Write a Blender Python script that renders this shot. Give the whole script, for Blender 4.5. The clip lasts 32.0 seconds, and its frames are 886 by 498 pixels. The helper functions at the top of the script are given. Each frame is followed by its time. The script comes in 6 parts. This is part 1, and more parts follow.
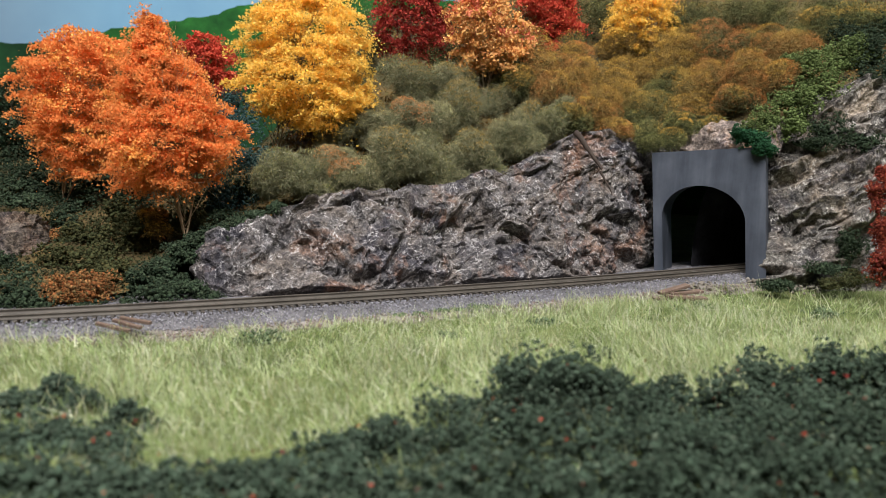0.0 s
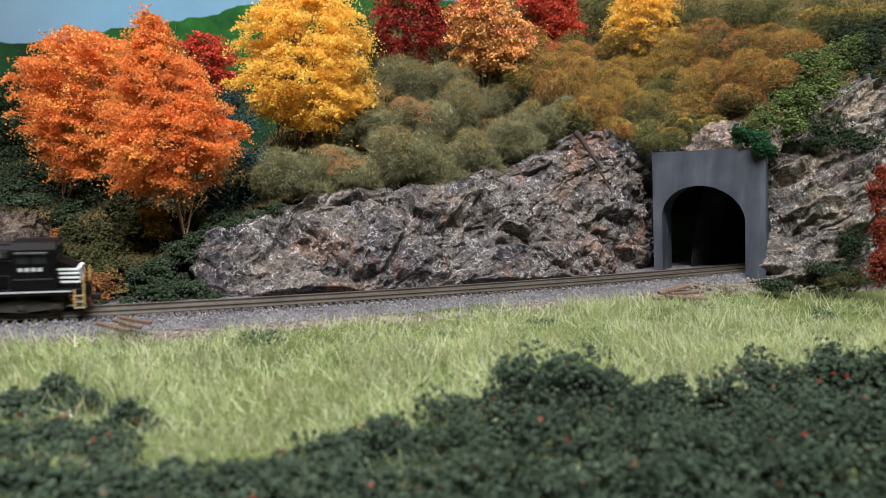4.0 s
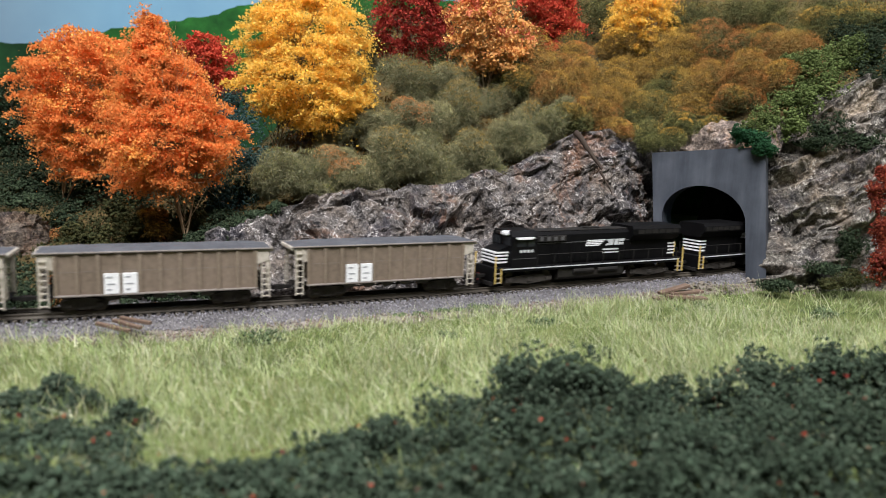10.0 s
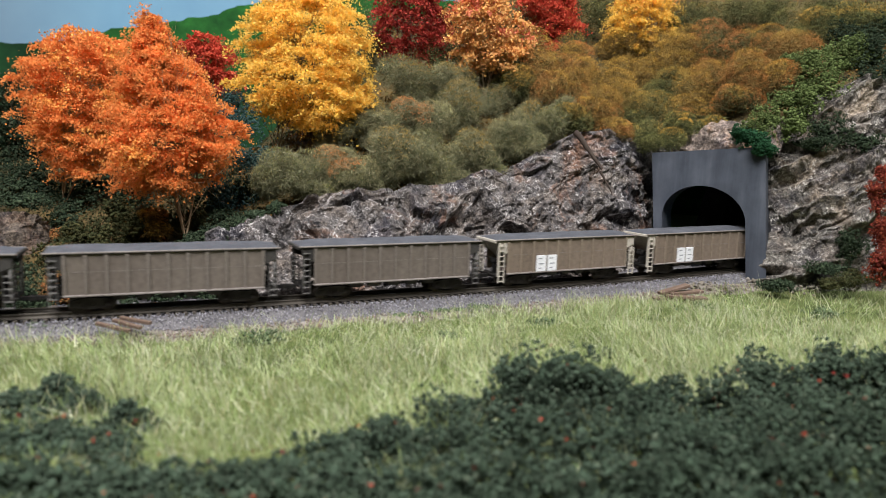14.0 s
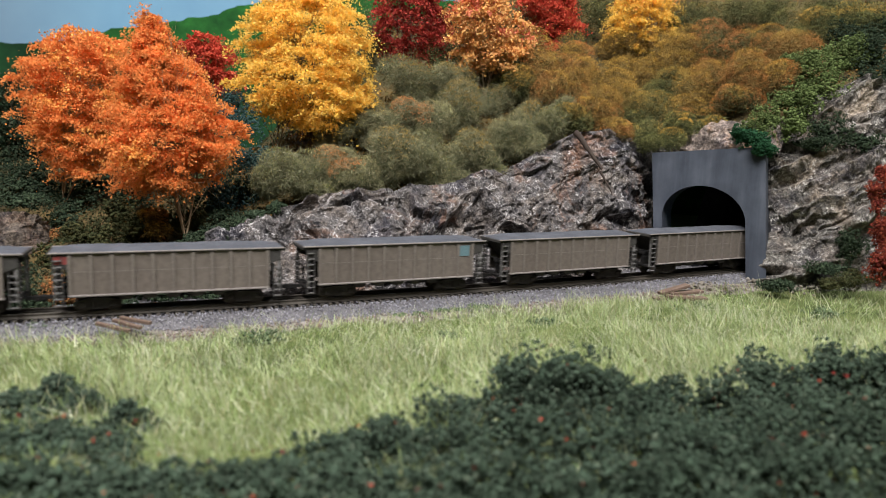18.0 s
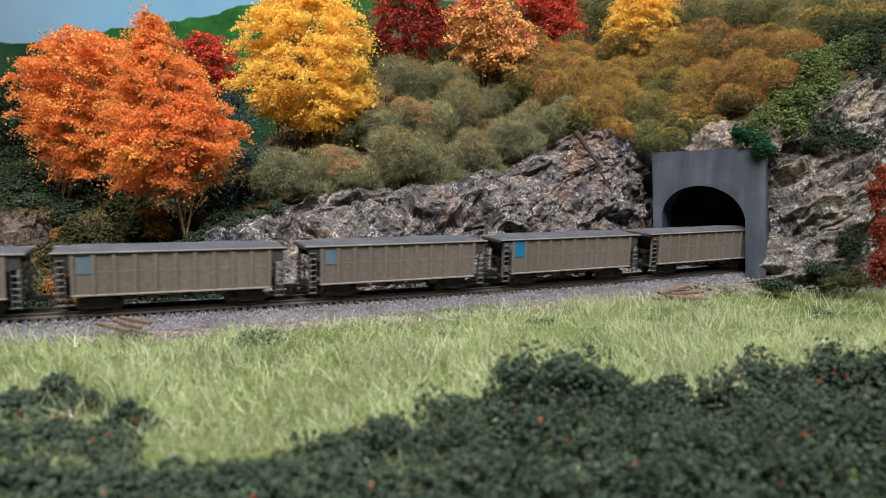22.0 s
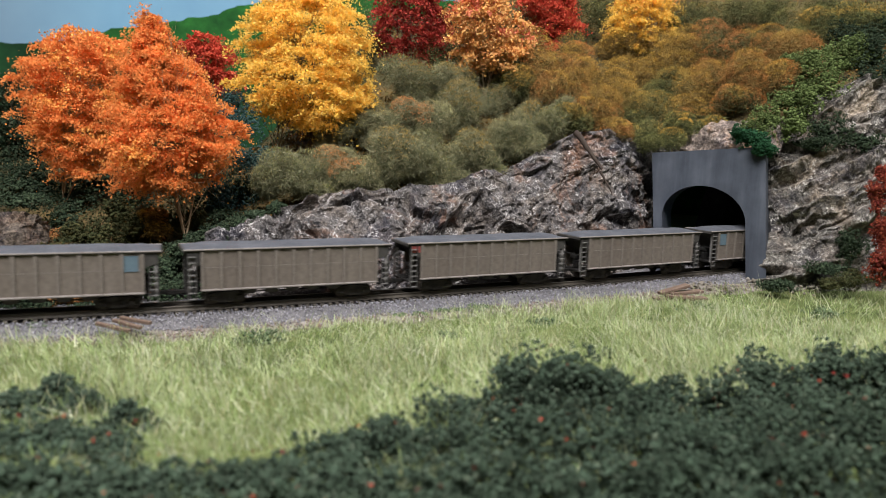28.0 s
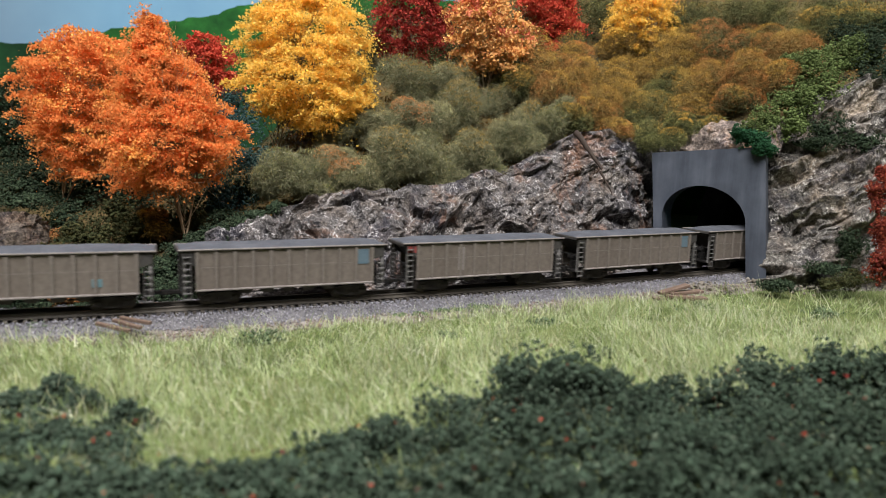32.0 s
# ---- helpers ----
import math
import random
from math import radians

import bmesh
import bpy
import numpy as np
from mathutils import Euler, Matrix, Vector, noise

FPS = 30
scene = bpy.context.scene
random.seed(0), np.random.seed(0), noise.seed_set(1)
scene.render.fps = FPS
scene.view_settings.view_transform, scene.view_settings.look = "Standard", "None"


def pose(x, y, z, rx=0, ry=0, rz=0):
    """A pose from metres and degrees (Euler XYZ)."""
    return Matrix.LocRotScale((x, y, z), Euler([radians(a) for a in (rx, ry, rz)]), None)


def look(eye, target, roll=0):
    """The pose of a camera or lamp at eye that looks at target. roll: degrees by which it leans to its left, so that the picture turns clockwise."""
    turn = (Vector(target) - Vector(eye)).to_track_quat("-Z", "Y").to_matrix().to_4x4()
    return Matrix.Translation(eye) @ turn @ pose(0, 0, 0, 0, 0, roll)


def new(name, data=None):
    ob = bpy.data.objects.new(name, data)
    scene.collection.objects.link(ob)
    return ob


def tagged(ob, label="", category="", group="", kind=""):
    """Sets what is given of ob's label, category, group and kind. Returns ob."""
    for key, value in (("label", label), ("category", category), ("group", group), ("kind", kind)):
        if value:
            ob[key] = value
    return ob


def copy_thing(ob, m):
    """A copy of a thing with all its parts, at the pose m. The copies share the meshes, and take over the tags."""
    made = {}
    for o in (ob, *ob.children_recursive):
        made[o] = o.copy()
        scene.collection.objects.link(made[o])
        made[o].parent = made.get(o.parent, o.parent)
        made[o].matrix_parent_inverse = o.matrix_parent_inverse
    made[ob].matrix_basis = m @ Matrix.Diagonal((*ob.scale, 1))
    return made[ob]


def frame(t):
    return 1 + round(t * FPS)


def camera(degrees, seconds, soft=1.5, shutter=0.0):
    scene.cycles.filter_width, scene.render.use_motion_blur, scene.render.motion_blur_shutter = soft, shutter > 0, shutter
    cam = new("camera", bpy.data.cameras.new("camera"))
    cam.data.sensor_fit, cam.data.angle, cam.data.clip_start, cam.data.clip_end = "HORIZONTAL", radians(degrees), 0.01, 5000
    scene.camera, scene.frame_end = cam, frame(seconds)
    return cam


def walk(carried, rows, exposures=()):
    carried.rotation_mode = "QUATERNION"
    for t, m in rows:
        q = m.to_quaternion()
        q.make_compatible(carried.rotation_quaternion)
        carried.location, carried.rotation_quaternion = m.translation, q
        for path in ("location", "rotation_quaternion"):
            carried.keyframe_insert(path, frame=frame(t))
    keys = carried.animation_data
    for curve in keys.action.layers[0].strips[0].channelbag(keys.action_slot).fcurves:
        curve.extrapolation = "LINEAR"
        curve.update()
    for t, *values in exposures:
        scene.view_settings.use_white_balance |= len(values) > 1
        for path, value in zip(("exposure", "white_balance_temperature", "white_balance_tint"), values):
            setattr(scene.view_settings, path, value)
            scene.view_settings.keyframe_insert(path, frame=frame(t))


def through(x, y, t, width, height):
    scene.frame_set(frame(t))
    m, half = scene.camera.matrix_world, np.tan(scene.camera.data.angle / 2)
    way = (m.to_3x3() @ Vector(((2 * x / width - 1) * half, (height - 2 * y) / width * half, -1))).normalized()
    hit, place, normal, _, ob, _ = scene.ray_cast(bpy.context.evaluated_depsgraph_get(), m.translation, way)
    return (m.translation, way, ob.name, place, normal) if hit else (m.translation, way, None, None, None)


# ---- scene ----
# An N-scale (1:160) model railway: a loaded coal train runs past a rock cut into a tunnel.
# True size in metres: rail heads lie at z = 0, the camera stands still on the layout's front edge.
cam = camera(62.2, 32.0, soft=0.65, shutter=0.5)
# compact-camera lens: sharp at the train, soft close by and far off
cam.data.dof.use_dof, cam.data.dof.focus_distance, cam.data.dof.aperture_fstop = True, 0.445, 16.0
EYE = pose(0, 0, 0.07041) @ pose(0, 0, 0, 90 - math.degrees(0.1432), 0, 0) @ pose(0, 0, 0, 0, 0, 1.833)
walk(cam, [(0.0, EYE), (32.0, EYE)], exposures=[(0.0, 0.0), (32.0, 0.0)])

# ---- light: ceiling lamps of the layout room ----
world = bpy.data.worlds.new("room_air")
world.use_nodes = True
world.node_tree.nodes["Background"].inputs[0].default_value = (0.55, 0.6, 0.7, 1)
world.node_tree.nodes["Background"].inputs[1].default_value = 0.035
scene.world = world


def area_lamp(name, eye, target, sx, sy, watts, colour):
    data = bpy.data.lights.new(name, "AREA")
    data.shape, data.size, data.size_y, data.energy, data.color = "RECTANGLE", sx, sy, watts, colour
    ob = new(name, data)
    ob.matrix_world = look(eye, target)
    return ob


area_lamp("ceiling_lamp", (-0.18, -0.42, 1.33), (0.0, 0.4, 0.0), 1.1, 0.25, 53, (0.985, 0.97, 0.995))
area_lamp("ceiling_lamp", (0.75, 0.1, 1.35), (0.1, 0.4, 0.0), 0.9, 0.25, 14, (0.985, 0.97, 0.995))

# ---- shape tools ----
S = 1 / 160
RNG = np.random.default_rng(7)


def smooth(a, b, x):
    t = np.clip((np.asarray(x, float) - a) / (b - a), 0, 1)
    return t * t * (3 - 2 * t)


def lattice(i, j, k, seed):
    h = (i * 374761393 + j * 668265263 + k * 2147483647 + seed * 1274126177) & 0xFFFFFFFF
    h = ((h ^ (h >> 13)) * 1274126177) & 0xFFFFFFFF
    return ((h ^ (h >> 16)) & 0xFFFF) / 65535.0


def vnoise(p, size, seed=0):
    """Value noise from 0 to 1 at points p (n, 3)."""
    q = np.asarray(p, float) / size
    i = np.floor(q).astype(np.int64)
    f = q - i
    f = f * f * (3 - 2 * f)
    out = 0
    for dx in (0, 1):
        for dy in (0, 1):
            for dz in (0, 1):
                w = (f[:, 0] if dx else 1 - f[:, 0]) * (f[:, 1] if dy else 1 - f[:, 1]) * (f[:, 2] if dz else 1 - f[:, 2])
                out = out + w * lattice(i[:, 0] + dx, i[:, 1] + dy, i[:, 2] + dz, seed)
    return out


def ridged(p, size, seed=0, octaves=4):
    total, amp = 0, 1.0
    for o in range(octaves):
        total = total + amp * (1 - np.abs(2 * vnoise(p, size / 2 ** o, seed + o) - 1))
        amp *= 0.5
    return total / 2


def raw_mesh(name, verts, polys, mats=(), flat=True):
    """A mesh from a vertex array and a list of face index arrays (n, 3) or (n, 4)."""
    me = bpy.data.meshes.new(name)
    verts = np.asarray(verts, np.float32)
    polys = [np.asarray(f, np.int32) for f in polys if len(f)]
    loops = np.concatenate([f.ravel() for f in polys])
    sizes = np.concatenate([np.full(len(f), f.shape[1], np.int32) for f in polys])
    me.vertices.add(len(verts))
    me.vertices.foreach_set("co", verts.ravel())
    me.loops.add(len(loops))
    me.loops.foreach_set("vertex_index", loops)
    me.polygons.add(len(sizes))
    me.polygons.foreach_set("loop_start", np.concatenate([[0], np.cumsum(sizes)[:-1]]).astype(np.int32))
    if not flat:
        me.polygons.foreach_set("use_smooth", np.ones(len(sizes), bool))
    me.update(calc_edges=True)
    for m in mats:
        me.materials.append(m)
    return me


class Shape:
    """Collects solids into one mesh."""

    def __init__(self):
        self.v, self.f = [], []

    def add(self, verts, faces):
        n = len(self.v)
        self.v += [tuple(v) for v in verts]
        self.f += [tuple(n + i for i in f) for f in faces]
        return self

    def box(self, x0, x1, y0, y1, z0, z1, b=0.0):
        if b:
            c = b * 0.7
            v = []
            for z, k in ((z0, b), (z0 + b, 0), (z1 - b, 0), (z1, b)):
                v += [(x0 + k + c, y0 + k, z), (x1 - k - c, y0 + k, z), (x1 - k, y0 + k + c, z), (x1 - k, y1 - k - c, z),
                      (x1 - k - c, y1 - k, z), (x0 + k + c, y1 - k, z), (x0 + k, y1 - k - c, z), (x0 + k, y0 + k + c, z)]
            f = [tuple(range(7, -1, -1)), tuple(range(24, 32))]
            for r in range(3):
                f += [(8 * r + i, 8 * r + (i + 1) % 8, 8 * r + 8 + (i + 1) % 8, 8 * r + 8 + i) for i in range(8)]
            return self.add(v, f)
        v = [(x, y, z) for z in (z0, z1) for x, y in ((x0, y0), (x1, y0), (x1, y1), (x0, y1))]
        return self.add(v, [(3, 2, 1, 0), (4, 5, 6, 7), (0, 1, 5, 4), (1, 2, 6, 5), (2, 3, 7, 6), (3, 0, 4, 7)])

    def prism_x(self, prof, x0, x1, k=1.0):
        """A (y, z) outline, counterclockwise seen from +x, pushed along x."""
        n = len(prof)
        v = [(x0, y, z) for y, z in prof] + [(x1, y * k, z) for y, z in prof]
        return self.add(v, [tuple(range(n - 1, -1, -1)), tuple(range(n, 2 * n))] + [(i, (i + 1) % n, n + (i + 1) % n, n + i) for i in range(n)])

    def prism_y(self, prof, y0, y1):
        """An (x, z) outline, counterclockwise seen from -y, pushed along y."""
        n = len(prof)
        v = [(x, y0, z) for x, z in prof] + [(x, y1, z) for x, z in prof]
        return self.add(v, [tuple(range(n)), tuple(range(2 * n - 1, n - 1, -1))] + [((i + 1) % n, i, n + i, n + (i + 1) % n) for i in range(n)])

    def disc_y(self, x, z, r, y0, y1, n=14):
        return self.prism_y([(x + r * math.cos(2 * math.pi * i / n), z + r * math.sin(2 * math.pi * i / n)) for i in range(n)], y0, y1)

    def rod(self, a, b, r, n=5):
        a, b = Vector(a), Vector(b)
        q = (b - a).to_track_quat("Z", "Y")
        ring = [q @ Vector((r * math.cos(2 * math.pi * i / n), r * math.sin(2 * math.pi * i / n), 0)) for i in range(n)]
        return self.add([a + w for w in ring] + [b + w for w in ring],
                        [tuple(range(n - 1, -1, -1)), tuple(range(n, 2 * n))] + [(i, (i + 1) % n, n + (i + 1) % n, n + i) for i in range(n)])

    def mesh(self, name, mat, scale=1.0):
        me = bpy.data.meshes.new(name)
        me.from_pydata([(x * scale, y * scale, z * scale) for x, y, z in self.v], [], self.f)
        me.materials.append(mat)
        return me


def part(name, shape, mat, parent, label="", scale=S, at=None):
    ob = new(name, shape.mesh(name, mat, scale) if isinstance(shape, Shape) else shape)
    ob.parent = parent
    if at is not None:
        ob.matrix_basis = at
    return tagged(ob, label) if label else ob


def structure(name, me, label, category):
    return tagged(new(name, me), label, category, kind="structure")


# ---- the railway line: level, bending gently away ----
def heading(s):
    s = np.asarray(s, float)
    c = np.clip(s, -0.3, 0.28)
    return 0.4645 + 0.3887 * c - 0.463 * c ** 2 + 1.8387 * c ** 3 + np.clip(s + 0.3, -0.25653, 0) - 2.2 * np.clip(s - 0.28, 0, 0.26244)


LINE_S = np.linspace(-3.2, 2.6, 5801)
LINE_A = heading(LINE_S)
LINE_X = np.concatenate([[0], np.cumsum(np.cos((LINE_A[1:] + LINE_A[:-1]) / 2) * 0.001)])
LINE_Y = np.concatenate([[0], np.cumsum(np.sin((LINE_A[1:] + LINE_A[:-1]) / 2) * 0.001)])
LINE_X = LINE_X - LINE_X[3200] + 0.00186
LINE_Y = LINE_Y - LINE_Y[3200] + 0.35485


def line(s, off=0.0):
    """The point at s metres along the track, off metres to the camera's side of it."""
    a = np.interp(s, LINE_S, LINE_A)
    return np.interp(s, LINE_S, LINE_X) + off * np.sin(a), np.interp(s, LINE_S, LINE_Y) - off * np.cos(a)


def turn_at(s):
    return math.degrees(float(np.interp(s, LINE_S, LINE_A)))


# ---- leaf, tuft and stone tools ----
ICO = np.array([(-1, 1.618, 0), (1, 1.618, 0), (-1, -1.618, 0), (1, -1.618, 0), (0, -1, 1.618), (0, 1, 1.618),
                (0, -1, -1.618), (0, 1, -1.618), (1.618, 0, -1), (1.618, 0, 1), (-1.618, 0, -1), (-1.618, 0, 1)]) / 1.902
ICO_F = np.array([(0, 11, 5), (0, 5, 1), (0, 1, 7), (0, 7, 10), (0, 10, 11), (1, 5, 9), (5, 11, 4), (11, 10, 2), (10, 7, 6), (7, 1, 8),
                  (3, 9, 4), (3, 4, 2), (3, 2, 6), (3, 6, 8), (3, 8, 9), (4, 9, 5), (2, 4, 11), (6, 2, 10), (8, 6, 7), (9, 8, 1)])
OCT = np.array([(1, 0, 0), (-1, 0, 0), (0, 1, 0), (0, -1, 0), (0, 0, 1), (0, 0, -1)], float)
OCT_F = np.array([(0, 2, 4), (2, 1, 4), (1, 3, 4), (3, 0, 4), (2, 0, 5), (1, 2, 5), (3, 1, 5), (0, 3, 5)])


def frames(rng, n):
    """n random orthonormal frames (n, 3, 3)."""
    a = rng.normal(size=(n, 3))
    a /= np.linalg.norm(a, axis=1)[:, None]
    b = rng.normal(size=(n, 3))
    b -= a * (a * b).sum(1)[:, None]
    b /= np.linalg.norm(b, axis=1)[:, None]
    return np.stack([a, b, np.cross(a, b)], 1)


def leaf_cloud(rng, at, size, narrow=0.7):
    """Folded four-cornered leaves, randomly turned."""
    n = len(at)
    fr = frames(rng, n)
    r = (np.asarray(size) * np.ones(n))[:, None, None]
    shape = np.array([(-1, 0, 0), (-0.05, narrow, 0.35), (1, 0.1, 0.15), (0.15, -narrow, 0.35)])[None] * rng.uniform(0.65, 1.35, (n, 4, 1))
    v = at[:, None] + r * np.einsum("nij,njk->nik", shape, fr)
    return v.reshape(-1, 3), np.arange(4 * n).reshape(n, 4)


def chip_cloud(rng, at, size):
    """Three-cornered chips, randomly turned."""
    n = len(at)
    fr = frames(rng, n)
    shape = np.array([(-1, -0.2, 0), (0.5, 0.95, 0), (0.6, -0.75, 0)])[None] * rng.uniform(0.6, 1.4, (n, 3, 1))
    v = at[:, None] + (np.asarray(size) * np.ones(n))[:, None, None] * np.einsum("nij,njk->nik", shape, fr)
    return v.reshape(-1, 3), np.arange(3 * n).reshape(n, 3)


def lump_cloud(rng, at, size, rough=0.35, base=ICO, faces=ICO_F, squash=1.0):
    """Uneven little lumps."""
    n, k = len(at), len(base)
    fr = frames(rng, n)
    v = base[None] * rng.uniform(1 - rough, 1 + rough, (n, k, 1)) * rng.uniform(0.7, 1.3, (n, 1, 3))
    v = np.einsum("nij,njk->nik", v, fr) * (np.asarray(size) * np.ones(n))[:, None, None]
    v[:, :, 2] *= squash
    return (at[:, None] + v).reshape(-1, 3), (faces[None] + (np.arange(n) * k)[:, None, None]).reshape(-1, 3)


def blade_cloud(rng, at, way, length, width, bend):
    """Tapered bent blades of grass or fibre: a quad and a tip each."""
    n = len(at)
    way = way / np.linalg.norm(way, axis=1)[:, None]
    side = np.cross(way, rng.normal(size=(n, 3)))
    side /= np.linalg.norm(side, axis=1)[:, None]
    side *= (np.asarray(width) * np.ones(n))[:, None] / 2
    fall = np.cross(side, way)
    fall /= np.linalg.norm(fall, axis=1)[:, None]
    ln = (np.asarray(length) * np.ones(n))[:, None]
    bd = (np.asarray(bend) * np.ones(n))[:, None]
    mid = at + way * ln * 0.55 + fall * ln * bd * 0.3
    tip = at + way * ln * 0.95 + fall * ln * bd
    v = np.stack([at - side, at + side, mid + side * 0.8, mid - side * 0.8, tip], 1).reshape(-1, 3)
    b = np.arange(n)[:, None] * 5
    return v, b + np.array([[0, 1, 2, 3]]), b + np.array([[3, 2, 4]])


def joined(pieces):
    """Joins (verts, faces...) tuples into one vertex array and one list of faces."""
    vs, fs, n = [], [], 0
    for p in pieces:
        vs.append(p[0])
        fs += [np.asarray(f) + n for f in p[1:]]
        n += len(p[0])
    return np.concatenate(vs), fs


def shell_points(rng, n, radii, lumps, inner=0.75):
    """Points in the outer shell of a lumpy ellipsoid, and the lump that each is in."""
    i = rng.integers(0, len(lumps), n)
    d = rng.normal(size=(n, 3))
    d /= np.linalg.norm(d, axis=1)[:, None]
    r = rng.uniform(inner ** 3, 1, n) ** (1 / 3)
    c = np.array([q[:3] for q in lumps])[i]
    s = np.array([q[3] for q in lumps])[i]
    return (c + d * (r * s)[:, None]) * np.asarray(radii), i


def lump_set(rng, n, spread=0.62, low=0.28, high=0.5):
    """n balls that fill a unit ball unevenly."""
    out = []
    for k in range(n):
        d = rng.normal(size=3)
        d /= np.linalg.norm(d)
        out.append((*(d * spread * rng.uniform(0.35, 1.0) ** 0.6), rng.uniform(low, high)))
    return out


def tube(points, radii, n=6):
    """A tapered tube along points."""
    p = np.asarray(points, float)
    r = np.asarray(radii, float)
    t = np.gradient(p, axis=0)
    t /= np.linalg.norm(t, axis=1)[:, None] + 1e-12
    a = np.cross(t, (0.31, 0.95, 0.05))
    a /= np.linalg.norm(a, axis=1)[:, None] + 1e-12
    b = np.cross(t, a)
    th = np.arange(n) * 2 * np.pi / n
    v = p[:, None] + r[:, None, None] * (np.cos(th)[None, :, None] * a[:, None] + np.sin(th)[None, :, None] * b[:, None])
    m = len(p)
    i = np.arange(m - 1)[:, None] * n
    j = np.arange(n)[None]
    f = np.stack([i + j, i + (j + 1) % n, i + n + (j + 1) % n, i + n + j], -1).reshape(-1, 4)
    return v.reshape(-1, 3), f

# ---- materials ----
def material(name, rough=0.8, metal=0.0):
    m = bpy.data.materials.new(name)
    m.use_nodes = True
    b = m.node_tree.nodes["Principled BSDF"]
    b.inputs["Roughness"].default_value, b.inputs["Metallic"].default_value = rough, metal
    b.inputs["Specular IOR Level"].default_value = 0.18
    return m, m.node_tree, b


def ramp(tree, value, stops):
    r = tree.nodes.new("ShaderNodeValToRGB")
    e = r.color_ramp.elements
    while len(e) < len(stops):
        e.new(0.5)
    for k, (pos, col) in zip(e, stops):
        k.position, k.color = pos, (*col, 1)
    tree.links.new(value, r.inputs[0])
    return r.outputs[0]


def noise_node(tree, size, detail=4, rough=0.6, distort=0.0, coords="Object", stretch=None):
    n = tree.nodes.new("ShaderNodeTexNoise")
    c = tree.nodes.new("ShaderNodeTexCoord")
    out = c.outputs[coords]
    if stretch:
        mp = tree.nodes.new("ShaderNodeMapping")
        mp.inputs["Scale"].default_value = stretch
        tree.links.new(out, mp.inputs[0])
        out = mp.outputs[0]
    tree.links.new(out, n.inputs["Vector"])
    n.inputs["Scale"].default_value, n.inputs["Detail"].default_value = 1 / size, detail
    n.inputs["Roughness"].default_value, n.inputs["Distortion"].default_value = rough, distort
    return n.outputs[0]


def mixed(tree, fac, a, b, mode="MIX"):
    m = tree.nodes.new("ShaderNodeMix")
    m.data_type, m.blend_type = "RGBA", mode
    for sock, val in ((m.inputs["Factor"], fac), (m.inputs["A"], a), (m.inputs["B"], b)):
        if isinstance(val, (int, float)):
            sock.default_value = val
        elif isinstance(val, tuple):
            sock.default_value = (*val, 1)
        else:
            tree.links.new(val, sock)
    return m.outputs["Result"]


def relief(tree, b, height, depth, strength=0.6):
    n = tree.nodes.new("ShaderNodeBump")
    n.inputs["Distance"].default_value, n.inputs["Strength"].default_value = depth, strength
    tree.links.new(height, n.inputs["Height"])
    tree.links.new(n.outputs[0], b.inputs["Normal"])


def painted(name, colours, size, rough=0.7, metal=0.0, bump=0.0, stretch=None, fine=None):
    """Paint or plain stuff that varies over size metres, with a finer grain."""
    m, t, b = material(name, rough, metal)
    n = len(colours)
    c = ramp(t, noise_node(t, size, stretch=stretch), [(0.3 + 0.4 * i / max(1, n - 1), col) for i, col in enumerate(colours)])
    g = ramp(t, noise_node(t, fine or size / 8, 3), [(0.3, (0.82, 0.82, 0.82)), (0.7, (1.12, 1.12, 1.12))])
    t.links.new(mixed(t, 1.0, c, g, "MULTIPLY"), b.inputs["Base Color"])
    if bump:
        relief(t, b, noise_node(t, fine or size / 8, 4), bump)
    return m


def speckled(name, colours, rough=0.85, patch=0.02, patch_tint=(0.75, 1.2), through=0.0):
    """Leaves, grains and tufts: each piece takes its own tone, with broad patches."""
    m, t, b = material(name, rough)
    geo = t.nodes.new("ShaderNodeNewGeometry")
    n = len(colours)
    c = ramp(t, geo.outputs["Random Per Island"], [(i / max(1, n - 1), col) for i, col in enumerate(colours)])
    lo, hi = patch_tint
    g = ramp(t, noise_node(t, patch, 3), [(0.32, (lo, lo, lo)), (0.68, (hi, hi, hi))])
    col = mixed(t, 1.0, c, g, "MULTIPLY")
    t.links.new(col, b.inputs["Base Color"])
    b.inputs["Specular IOR Level"].default_value = 0.12
    if through:
        tr = t.nodes.new("ShaderNodeBsdfTranslucent")
        t.links.new(col, tr.inputs[0])
        mx = t.nodes.new("ShaderNodeMixShader")
        mx.inputs[0].default_value = through
        t.links.new(b.outputs[0], mx.inputs[1])
        t.links.new(tr.outputs[0], mx.inputs[2])
        t.links.new(mx.outputs[0], t.nodes["Material Output"].inputs[0])
    return m


